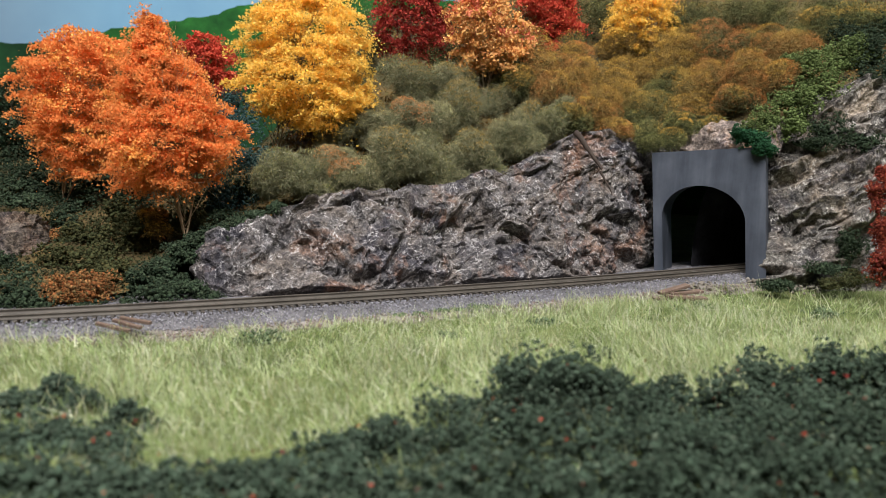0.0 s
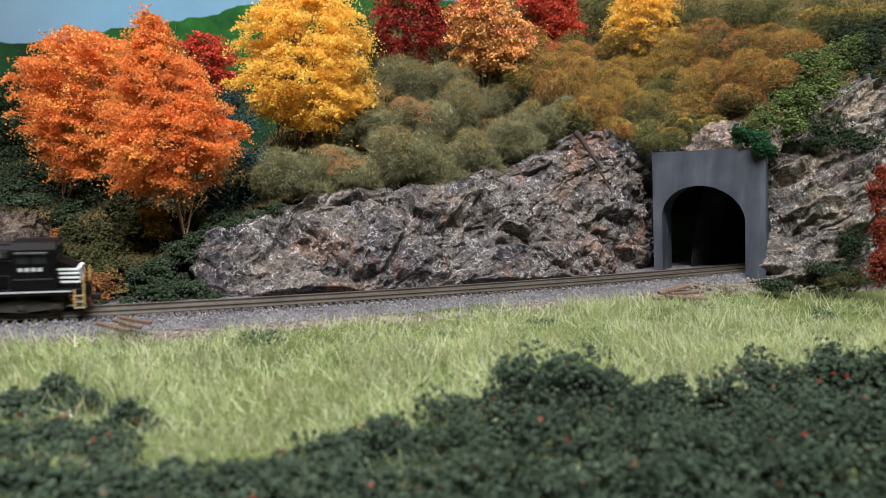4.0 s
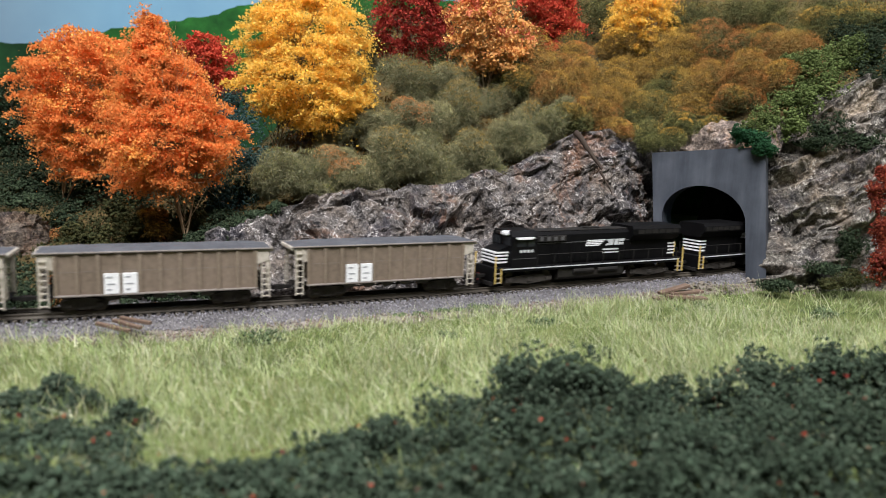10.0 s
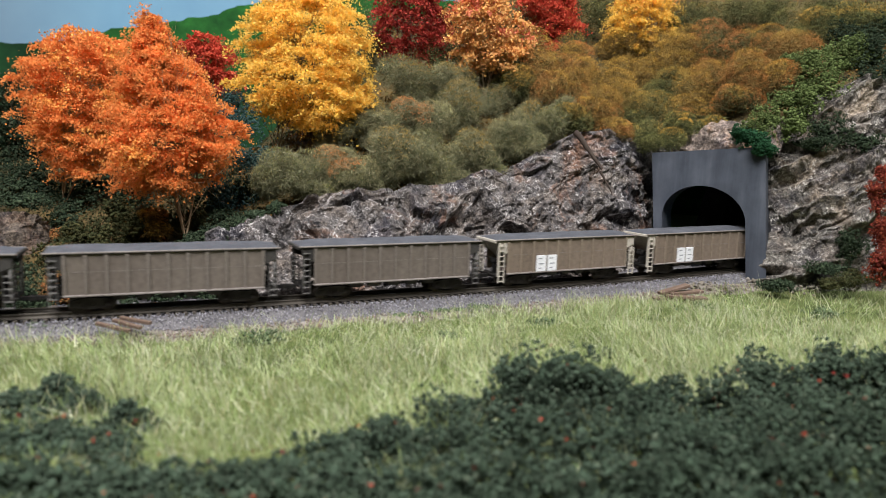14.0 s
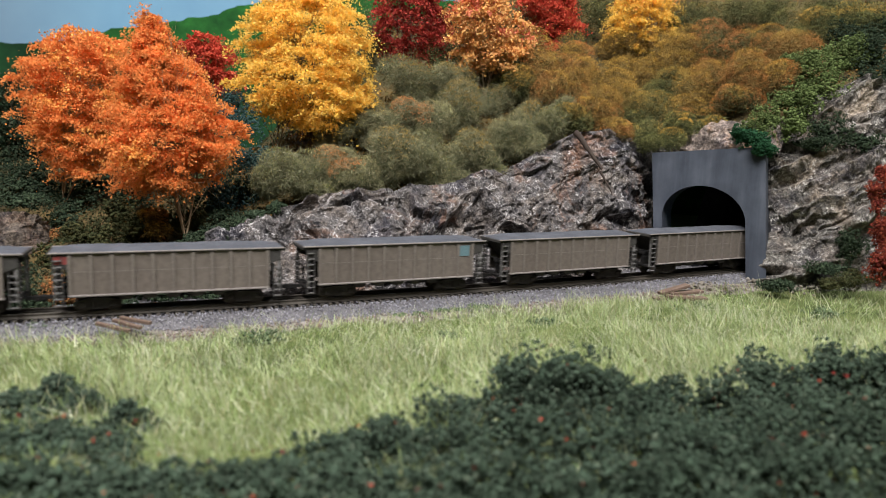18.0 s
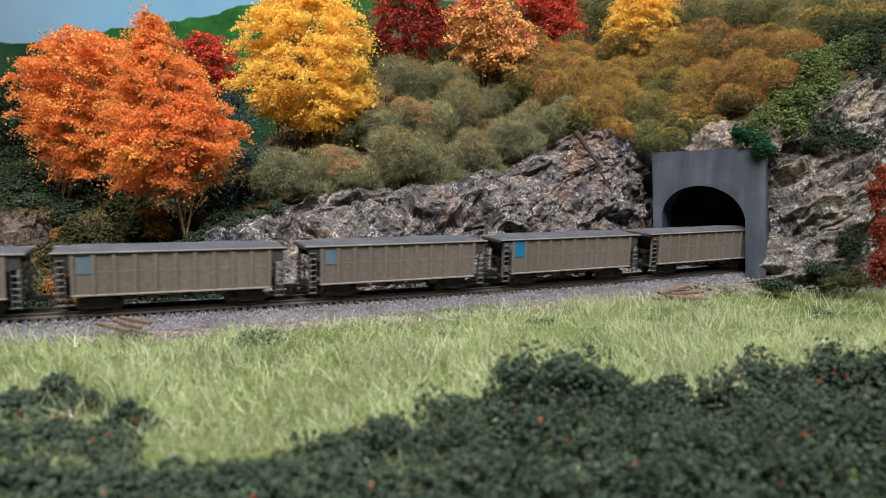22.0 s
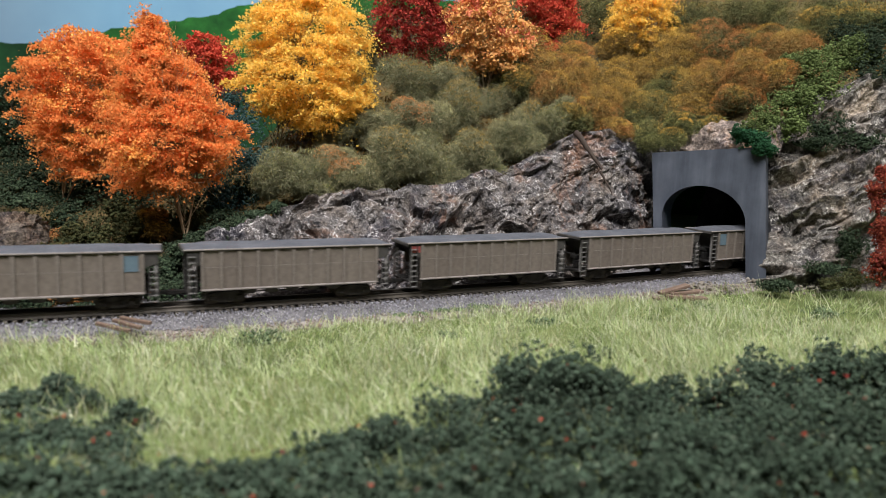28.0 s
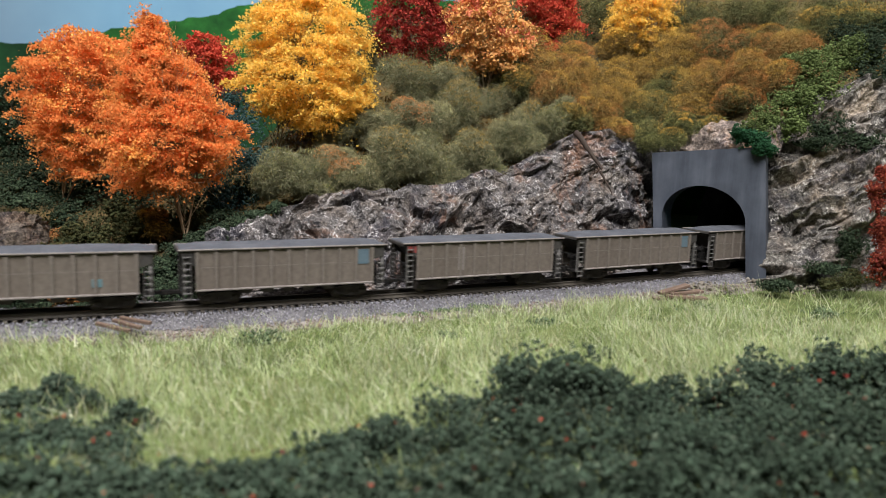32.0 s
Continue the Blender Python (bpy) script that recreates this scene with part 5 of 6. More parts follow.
    z = z[rng.random(len(z)) < np.interp(z, zs, wide) / wide.max()][:sprays]
    n = len(z)
    a = rng.uniform(0, 2 * np.pi, n)
    bulge = 0.58 + 0.62 * vnoise(np.stack([np.cos(a) * 0.034, np.sin(a) * 0.034, z * 1.4], 1), 0.014, seed + 5)
    r = np.sqrt(rng.uniform(0.12, 1.0, n)) * np.interp(z, zs, wide) * bulge
    out = np.stack([np.cos(a), np.sin(a), np.full(n, -0.22)], 1) + rng.normal(size=(n, 3)) * 0.25
    out /= np.linalg.norm(out, axis=1)[:, None]
    tier = 0.0022 * np.sin(z / 0.0016 + 2.5 * a)
    tier -= 0.25 * (r / np.interp(z, zs, wide)) ** 2 * 0.012
    heart = np.stack([np.interp(z, zs, mids) + r * np.cos(a), 0.85 * r * np.sin(a), z + tier], 1)
    side = np.cross(out, np.array((0, 0, 1.0)) + rng.normal(size=(n, 3)) * 0.3)
    side /= np.linalg.norm(side, axis=1)[:, None]
    flat = np.cross(side, out)
    size = spray * rng.uniform(0.55, 1.35, n)
    own = np.repeat(np.arange(n), leaves // n)
    q = rng.normal(size=(len(own), 3)) * np.array((0.5, 0.42, 0.15))
    q[:, 2] -= 0.35 * (q[:, 0] ** 2 + q[:, 1] ** 2)
    pts = heart[own] + size[own][:, None] * (q[:, :1] * out[own] + q[:, 1:2] * side[own] + q[:, 2:] * flat[own])
    keep = (vnoise(pts, 0.0042, seed) > 0.22 + bare) & (vnoise(pts * np.array((1, 1, 1.5)), 0.0125, seed + 3) > 0.3)
    pts = pts[keep]
    v, fc = leaf_cloud(rng, pts, rng.uniform(0.6, 1.3, len(pts)) * leaf)
    me = raw_mesh("crown", v, [fc], [leaf_mat] + ([tint] if tint else []))
    if tint:
        pick = vnoise(pts, height * 0.12, seed + 9) + 0.25 * rng.random(len(pts)) + tint_low * (0.5 - pts[:, 2] / height) < tint_share
        me.polygons.foreach_set("material_index", pick.astype(np.int32))
    part("crown", me, leaf_mat, tree)
    return tree


def fibre_bush(base, radii, fibre_mat, fleck_mat, label, seed, fibres=3200, flecks=2600, size=0.0003, patch=None, patch_at=(0, 0, 0.4), patch_size=0.5):
    """A teased-fibre shrub: rounded puffs of springy tangle, sprinkled from above with fine flecks."""
    rng = np.random.default_rng(seed)
    bush = tagged(new("shrub"), label, "shrub", "shrubs on the hill")
    bush.matrix_world = pose(*base)
    radii = np.array(radii, float)
    mean = float(np.mean(radii))
    lift = np.array((0, 0, radii[2] * 0.55))
    balls = lump_set(rng, 7, 0.55, 0.36, 0.58)
    middle = np.array([q[:3] for q in balls])
    inside, own = shell_points(rng, fibres // 3, radii * 0.8, balls, 0.1)
    core = blade_cloud(rng, inside + lift, rng.normal(size=inside.shape), rng.uniform(0.0025, 0.005, len(inside)), 0.00045, rng.uniform(-0.9, 0.9, len(inside)))
    part("core", raw_mesh("core", core[0], core[1:], [fibre_mat]), fibre_mat, bush, "dense tangled inside")
    pts, own = shell_points(rng, fibres, radii, balls, 0.5)
    way = (pts / radii - middle[own]) + rng.normal(size=pts.shape) * 0.7
    blades = blade_cloud(rng, pts + lift, way, rng.uniform(0.002, 0.0055, fibres) * (mean / 0.022) ** 0.5, rng.uniform(0.0001, 0.00017, fibres), rng.uniform(-1.3, 1.3, fibres))
    curls = fibres // 7
    cp, own = shell_points(rng, curls, radii * 1.03, balls, 0.86)
    way = (cp / radii - middle[own]) + rng.normal(size=cp.shape) * 0.9
    coarse = blade_cloud(rng, cp + lift, way, rng.uniform(0.0018, 0.0042, curls), rng.uniform(0.0003, 0.0005, curls), rng.uniform(-1.6, 1.6, curls))
    v, fs = joined([blades, coarse])
    blades = (v, *fs)
    part("fibre_tangle", raw_mesh("fibre_tangle", blades[0], blades[1:], [fibre_mat]), fibre_mat, bush)
    pts, own = shell_points(rng, flecks * 2, radii * 1.05, balls, 0.85)
    rise = pts[:, 2] / radii[2] - middle[own][:, 2]
    pts = pts[rise > rng.uniform(-0.45, 0.35, len(pts))]
    v, fc = chip_cloud(rng, pts + lift, rng.uniform(0.6, 1.5, len(pts)) * size)
    me = raw_mesh("fleck_coat", v, [fc], [fleck_mat] + ([patch] if patch else []))
    if patch:
        far = np.linalg.norm(pts / radii - np.array(patch_at), axis=1) + 0.5 * (vnoise(pts, mean * 0.3, seed) - 0.5)
        me.polygons.foreach_set("material_index", (far < patch_size * rng.uniform(0.75, 1.25, len(pts))).astype(np.int32))
    part("fleck_coat", me, fleck_mat, bush)
    return bush


def foam_bush(base, radii, mat, label, seed, grains=900, grain=0.0012, group="clumps of foam foliage", name="bush", chips=5, lumpy=False):
    """A clump of ground foam: tufts of crumbs of all sizes on a lumpy body, with loose crumbs at the edge."""
    rng = np.random.default_rng(seed)
    radii = np.array(radii, float)
    balls = lump_set(rng, 22, 0.7, 0.22, 0.42) if lumpy else lump_set(rng, 16, 0.64, 0.24, 0.46)
    lift = np.array((0, 0, radii[2] * 0.5))
    bush = tagged(new(name), label, "bush", group)
    bush.matrix_world = pose(*base)
    inner, _ = shell_points(rng, 90, radii, balls, 0.1)
    body, fb = lump_cloud(rng, inner * 0.72 + lift, rng.uniform(0.7, 1.3, 90) * grain, 0.6, OCT, OCT_F)
    part("body", raw_mesh("body", body, [fb], [mat]), mat, bush)
    pts, own = shell_points(rng, grains, radii, balls, 0.62)
    keep = vnoise(pts + seed, grain * 5, seed) > 0.22
    pts, own = pts[keep] + lift, own[keep]
    for k in range(4):
        mine = pts[own % 4 == k]
        size = rng.uniform(0.4, 1.0, len(mine)) * grain
        v, fc = lump_cloud(rng, mine, size * 0.7, 0.5, OCT, OCT_F)
        n_ = len(mine) * chips
        j = rng.integers(0, len(mine), n_)
        d = rng.normal(size=(n_, 3))
        d /= np.linalg.norm(d, axis=1)[:, None]
        lv, lf = chip_cloud(rng, mine[j] + d * (size[j] * rng.uniform(0.6, 1.35, n_))[:, None], rng.uniform(0.2, 0.42, n_) * grain)
        v, fs = joined([(v, fc), (lv, lf)])
        part("tuft", raw_mesh("tuft", v, fs, [mat]), mat, bush)
    return bush

# ---- trees ----
broadleaf((-0.1365, 0.385, 0.0155), [(0.1169, -0.0154, 0.0026), (0.1052, -0.0157, 0.013), (0.0913, -0.013, 0.021), (0.0744, -0.0087, 0.0296), (0.0587, -0.0043, 0.0366), (0.0471, -0.0055, 0.0349), (0.0367, -0.0106, 0.0281), (0.0263, -0.0108, 0.0163)],
          ORANGE, "bright orange autumn tree with fine forked stems", 1, leaves=100000, leaf=0.0007, bark=PALE_BARK, lumps=110, limbs=12, tint=AMBER_LEAF, tint_share=0.42, sprays=1000)
broadleaf((-0.2415, 0.465, 0.0235), [(0.111, 0.0116, 0.0056), (0.1032, 0.0204, 0.0279), (0.0911, 0.0129, 0.0367), (0.0722, 0.0101, 0.0373), (0.0531, 0.0084, 0.0366), (0.0374, 0.0108, 0.0302), (0.0232, 0.0112, 0.017)],
          ORANGE, "deep orange autumn tree with twin stems", 2, leaves=76000, leaf=0.0008, bark=PALE_BARK, lumps=100, limbs=9, tint=AMBER_LEAF, tint_share=0.38, sprays=800, spray=0.0068)
broadleaf((-0.1588, 0.5, 0.04), [(0.0962, -0.0022, 0.0131), (0.086, -0.0027, 0.021), (0.0751, -0.0012, 0.0213), (0.0623, 0.0002, 0.016)],
          SCARLET, "small crimson tree behind the orange ones", 3, leaves=14000, leaf=0.0009, lumps=50, tint=FLECK_ORANGE, tint_share=0.3, sprays=260)
broadleaf((-0.1058, 0.46, 0.056), [(0.109, 0.0246, 0.0136), (0.0973, 0.017, 0.0299), (0.0841, 0.017, 0.0403), (0.0674, 0.0174, 0.046), (0.0506, 0.0175, 0.0473), (0.0387, 0.0195, 0.0431), (0.0286, 0.0251, 0.0314), (0.0211, 0.0374, 0.0122)],
          YELLOW, "golden yellow autumn tree on the slope", 4, leaves=105000, leaf=0.00076, lumps=110, limbs=9, sprays=1000, spray=0.0072)
broadleaf((-0.027, 0.56, 0.116), [(0.0737, -0.0038, 0.0145), (0.0578, -0.0023, 0.0301), (0.0417, -0.0024, 0.0327), (0.0276, 0.0005, 0.0282), (0.0154, 0.0008, 0.0178)],
          RED, "dark crimson tree on the ridge", 5, leaves=26000, leaf=0.0009, lumps=60, sprays=420)
broadleaf((0.0255, 0.525, 0.1025), [(0.072, -0.0036, 0.0136), (0.0589, -0.0002, 0.0263), (0.0439, 0.0024, 0.0303), (0.0306, 0.0039, 0.0275), (0.023, 0.0062, 0.0177)],
          RUST_LEAF, "rust-orange tree with pale bare stems and a reddish top", 6, leaves=26000, leaf=0.001, bark=PALE_BARK, lumps=60, bare=0.03, limbs=12, stems=4, tint=SCARLET_PALE, tint_share=0.27, tint_low=0.9, sprays=420)
broadleaf((0.0807, 0.6, 0.1445), [(0.0527, -0.005, 0.0177), (0.0357, -0.0026, 0.026), (0.0185, -0.001, 0.0268), (0.0034, -0.0002, 0.0157)],
          SCARLET, "bright red tree on the ridge", 7, leaves=22000, leaf=0.0009, lumps=60, tint=FLECK_ORANGE, tint_share=0.25, sprays=360)
broadleaf((0.1546, 0.6, 0.132), [(0.0718, -0.004, 0.0221), (0.0548, -0.0017, 0.0299), (0.0398, -0.0009, 0.0312), (0.0269, 0.0003, 0.0257), (0.0168, -0.0012, 0.0123)],
          YELLOW, "golden tree with bare lower twigs on the hilltop", 8, leaves=24000, leaf=0.0009, bark=PALE_BARK, lumps=60, bare=0.04, limbs=10, tint=AMBER_LEAF, tint_share=0.3, sprays=380)
broadleaf((-0.3055, 0.52, 0.0225), [(0.0895, 0.0068, 0.008), (0.075, 0.0068, 0.02), (0.05, 0.0068, 0.0238), (0.025, 0.0068, 0.018)],
          DARK_GREEN, "dark green tree behind the orange ones", 9, leaves=16000, leaf=0.0009, lumps=50, sprays=300)

# ---- teased-fibre shrubs on the slope ----
SAGE = [(-0.0815, 0.396, 0.0423, 0.0228, 0.0179),
    (-0.0555, 0.411, 0.0482, 0.0204, 0.0179),
    (-0.032, 0.422, 0.0495, 0.0207, 0.0215),
    (-0.009, 0.432, 0.0465, 0.0211, 0.0215),
    (0.0154, 0.445, 0.0505, 0.021, 0.0227),
    (0.0398, 0.457, 0.064, 0.018, 0.0198),
    (-0.0692, 0.396, 0.0387, 0.0105, 0.0074),
    (-0.0417, 0.409, 0.0424, 0.0108, 0.0076),
    (0.004, 0.432, 0.0441, 0.0121, 0.0074),
    (0.0277, 0.444, 0.0512, 0.0104, 0.0083),
    (-0.0488, 0.472, 0.0734, 0.0176, 0.0161),
    (-0.0203, 0.476, 0.0721, 0.0266, 0.0229),
    (0.0088, 0.493, 0.0769, 0.0222, 0.0215),
    (0.0345, 0.52, 0.0884, 0.0202, 0.0178),
    (0.0564, 0.486, 0.0742, 0.0174, 0.0174),
    (-0.0292, 0.522, 0.1002, 0.0284, 0.0203),
    (0.003, 0.518, 0.0996, 0.0201, 0.0185),
    (-0.0424, 0.455, 0.0662, 0.0177, 0.0163),
    (-0.0974, 0.399, 0.0408, 0.0105, 0.0105),
    (-0.069, 0.452, 0.0677, 0.0141, 0.012),
    (0.0508, 0.459, 0.0621, 0.015, 0.0129),
    (0.0623, 0.472, 0.0749, 0.0147, 0.0132),
    (0.0769, 0.488, 0.0836, 0.0152, 0.0129)]
for i, (x, y, z, rx, rz) in enumerate(SAGE):
    dry = i in (1, 11)
    fibre_bush((x, y, z), (rx, rx * 0.9, rz), SAGE_FIBRE, FLECK_SAGE if i % 3 else FLECK_OLIVE, "sage-grey fibre shrub with a patch of dry orange flecks" if dry else "sage-grey fibre shrub with fine pale flecks",
               300 + i, 3200 if 5 < i < 10 else 6800, 14000 if dry else 2400 if 5 < i < 10 else 5200, 0.00021, FLECK_BRIGHT if dry else (FLECK_GOLD if i in (2, 4, 10, 12, 13, 14, 15, 16) else None), (-0.2, -0.7, 0.3) if dry else (0.2, -0.3, 0.8), 0.62 if dry else 0.7)
GOLD = [(0.0757, 0.505, 0.0969, 0.0249, 0.0204),
    (0.1063, 0.526, 0.1048, 0.0268, 0.0213),
    (0.0951, 0.493, 0.0853, 0.0243, 0.0173),
    (0.14, 0.568, 0.1151, 0.0309, 0.022),
    (0.1689, 0.566, 0.1216, 0.0298, 0.0229),
    (0.1356, 0.51, 0.0792, 0.0341, 0.0224),
    (0.1657, 0.522, 0.0915, 0.0294, 0.0239),
    (0.1273, 0.528, 0.095, 0.0251, 0.0186),
    (0.066, 0.524, 0.1109, 0.0212, 0.0175),
    (0.1599, 0.545, 0.1008, 0.0249, 0.0192),
    (0.0764, 0.48, 0.0798, 0.0186, 0.0152),
    (0.1055, 0.487, 0.0765, 0.0188, 0.0128),
    (0.1633, 0.596, 0.1384, 0.0293, 0.0209),
    (0.1386, 0.605, 0.1374, 0.0266, 0.0191),
    (0.1818, 0.569, 0.132, 0.025, 0.02),
    (0.0572, 0.562, 0.1304, 0.0217, 0.0178),
    (0.0943, 0.528, 0.1116, 0.0232, 0.0186),
    (0.172, 0.492, 0.0776, 0.0173, 0.0112),
    (0.0316, 0.548, 0.1181, 0.0241, 0.0173),
    (0.0424, 0.52, 0.0998, 0.0228, 0.0183),
    (0.1361, 0.476, 0.0712, 0.0184, 0.0142),
    (0.1517, 0.482, 0.0816, 0.0152, 0.011),
    (0.1233, 0.497, 0.0696, 0.0175, 0.0131)]
GREENER, BROWNER = (5, 9, 17, 20, 21, 22, 18, 19, 10), (0, 2, 8, 11, 16)
for i, (x, y, z, rx, rz) in enumerate(GOLD):
    fibre, fleck, label = (GREEN_FIBRE, FLECK_OLIVE, "dull green fibre shrub with golden flecks") if i in GREENER else (OLIVE_FIBRE, FLECK_ORANGE, "olive fibre shrub sprinkled with rust-brown flecks") if i in BROWNER else (OLIVE_FIBRE, FLECK_GOLD, "olive fibre shrub sprinkled with golden flecks")
    fibre_bush((x, y, z), (rx, rx * 0.9, rz), fibre, fleck, label, 340 + i, 2900, 9500, 0.0002, FLECK_GOLD, (0.2, -0.5, 0.6), 0.6)
RUSTY = [(0.183, 0.524, 0.1062, 0.0249, 0.023),
    (0.1936, 0.552, 0.1322, 0.0281, 0.0233),
    (0.1984, 0.504, 0.1093, 0.0239, 0.0221),
    (0.2163, 0.534, 0.1323, 0.0244, 0.0216),
    (0.2294, 0.518, 0.1292, 0.0255, 0.0209),
    (0.1898, 0.493, 0.0928, 0.0191, 0.0156),
    (0.0881, 0.543, 0.1238, 0.021, 0.0162),
    (0.2502, 0.537, 0.1482, 0.0264, 0.0198),
    (0.2731, 0.532, 0.1525, 0.0262, 0.0187),
    (0.1724, 0.506, 0.0852, 0.0178, 0.0116),
    (0.2109, 0.493, 0.1073, 0.0199, 0.0173),
    (0.2868, 0.525, 0.1539, 0.024, 0.0185)]
for i, (x, y, z, rx, rz) in enumerate(RUSTY):
    dusky = i in (7, 8, 11)
    fibre_bush((x, y, z), (rx, rx * 0.9, rz), GREEN_FIBRE if i % 2 or dusky else OLIVE_FIBRE, FLECK_OLIVE if dusky else FLECK_ORANGE, "dull green fibre shrub with golden flecks" if dusky else "brown fibre shrub sprinkled with rust-orange flecks",
               370 + i, 2900, 9500, 0.0002, FLECK_BRIGHT if i == 1 else FLECK_GOLD, (-0.1, -0.5, 0.5), 0.7 if i == 1 else 0.45)
FAR_SHRUB = [(0.1209, 0.624, 0.1581, 0.0263, 0.0274),
    (0.1931, 0.59, 0.1593, 0.029, 0.0228),
    (0.2157, 0.575, 0.1609, 0.0273, 0.0202),
    (0.2394, 0.566, 0.1632, 0.0209, 0.0179),
    (0.2697, 0.556, 0.1678, 0.0293, 0.0195),
    (-0.056, 0.578, 0.1253, 0.0223, 0.0254),
    (-0.0728, 0.628, 0.1433, 0.0221, 0.0331),
    (0.1782, 0.605, 0.154, 0.0213, 0.0191),
    (0.0979, 0.58, 0.139, 0.0204, 0.0204),
    (-0.0056, 0.551, 0.1195, 0.0242, 0.0213),
    (0.0022, 0.589, 0.1433, 0.0259, 0.0259),
    (-0.0729, 0.53, 0.0964, 0.0233, 0.0279),
    (0.0473, 0.602, 0.1463, 0.0265, 0.0265),
    (0.1408, 0.668, 0.1793, 0.0294, 0.0235),
    (0.0938, 0.617, 0.163, 0.0271, 0.0271),
    (-0.0855, 0.488, 0.0775, 0.0214, 0.0214)]
for i, (x, y, z, rx, rz) in enumerate(FAR_SHRUB):
    fibre_bush((x, y, z), (rx, rx * 0.9, rz), GREEN_FIBRE, FLECK_GOLD if i in (7, 8, 12) else FLECK_OLIVE, "dusky green shrub on the hilltop", 390 + i, 1900, 2400, 0.00022)
AMBER = [(-0.1532, 0.395, 0.0183, 0.0139, 0.009)]
for i, (x, y, z, rx, rz) in enumerate(AMBER):
    fibre_bush((x, y, z), (rx, rx * 0.9, rz), OLIVE_FIBRE, FLECK_GOLD, "amber and olive undergrowth below the orange trees", 410 + i, 2000, 2000, 0.0004, FLECK_ORANGE)

# ---- foam foliage on the slope and along the line ----
MOSSY = [(0.2013, 0.452, 0.0802, 0.0228, 0.0179),
    (0.1914, 0.455, 0.0795, 0.0164, 0.014),
    (0.2288, 0.47, 0.1063, 0.0237, 0.0178),
    (0.2568, 0.5, 0.1244, 0.0199, 0.018),
    (0.213, 0.46, 0.0932, 0.0191, 0.0166),
    (0.2299, 0.49, 0.1209, 0.0195, 0.015),
    (0.271, 0.5, 0.1316, 0.018, 0.0162),
    (-0.1663, 0.4, 0.0042, 0.0144, 0.0108)]
for i, (x, y, z, rx, rz) in enumerate(MOSSY):
    foam_bush((x, y, z), (rx, rx * 0.9, rz), MOSS_GREEN if x > 0 else OLIVE_FOAM, "olive-green foam foliage clump on the bank", 420 + i, 850, 0.0013)
BOTTLE = [(0.1813, 0.437, 0.0709, 0.0134, 0.011),
    (0.175, 0.442, 0.0779, 0.008, 0.0072),
    (0.1854, 0.433, 0.0696, 0.0086, 0.0055)]
for i, (x, y, z, rx, rz) in enumerate(BOTTLE):
    foam_bush((x, y, z), (rx, rx * 0.9, rz), DEEP_GREEN, "bottle-green foam foliage clump beside the portal", 440 + i, 600, 0.001)
DARKISH = [(-0.146, 0.352, -0.004, 0.013, 0.0075),
    (-0.14, 0.358, 0.0, 0.012, 0.0075),
    (-0.133, 0.352, -0.005, 0.012, 0.0075),
    (-0.1128, 0.37, 0.0198, 0.0075, 0.0037),
    (-0.1046, 0.375, 0.0245, 0.0082, 0.0041),
    (-0.096, 0.379, 0.0285, 0.0082, 0.0041),
    (-0.0875, 0.383, 0.0321, 0.0077, 0.0039),
    (-0.1173, 0.366, 0.0117, 0.0068, 0.0045),
    (-0.1197, 0.363, 0.0035, 0.0062, 0.0045),
    (0.2764, 0.5, 0.1328, 0.0226, 0.0199),
    (0.2757, 0.49, 0.1209, 0.0195, 0.0221),
    (0.263, 0.475, 0.1109, 0.0171, 0.0111),
    (0.2938, 0.52, 0.1476, 0.0206, 0.0169),
    (0.273, 0.52, 0.1432, 0.0206, 0.0169),
    (0.2726, 0.47, 0.11, 0.0153, 0.017),
    (-0.0919, 0.402, 0.0255, 0.016, 0.0058),
    (-0.0791, 0.408, 0.0296, 0.0125, 0.0044),
    (-0.2479, 0.43, 0.0256, 0.0233, 0.0062),
    (-0.0999, 0.385, 0.0229, 0.0153, 0.0063),
    (-0.1046, 0.38, 0.0213, 0.0151, 0.0062),
    (-0.1154, 0.372, 0.0159, 0.0168, 0.0074),
    (-0.1164, 0.39, 0.0211, 0.0176, 0.0084),
    (-0.1256, 0.372, 0.0113, 0.0148, 0.0081),
    (-0.1304, 0.365, 0.0079, 0.0151, 0.0086),
    (-0.1373, 0.36, 0.0009, 0.0143, 0.0071),
    (-0.1336, 0.336, -0.0085, 0.0191, 0.0079),
    (-0.1215, 0.343, -0.0035, 0.0136, 0.004),
    (-0.2124, 0.36, -0.0095, 0.0234, 0.0149),
    (-0.195, 0.318, -0.0085, 0.018, 0.0145),
    (-0.181, 0.3168, -0.0085, 0.018, 0.0099),
    (-0.222, 0.313, -0.0085, 0.02, 0.017),
    (-0.112, 0.345, -0.0085, 0.010, 0.0045),
    (-0.178, 0.312, -0.0105, 0.014, 0.0045),
    (-0.160, 0.320, -0.0105, 0.014, 0.0045),
    (-0.145, 0.327, -0.0105, 0.012, 0.0045),
    (-0.2296, 0.37, -0.005, 0.0167, 0.01)]
for i, (x, y, z, rx, rz) in enumerate(DARKISH):
    foam_bush((x, y, z), (rx, rx * 0.9, rz), DARK_GREEN, "dark green foam foliage on the bank", 450 + i, 480, 0.0012)
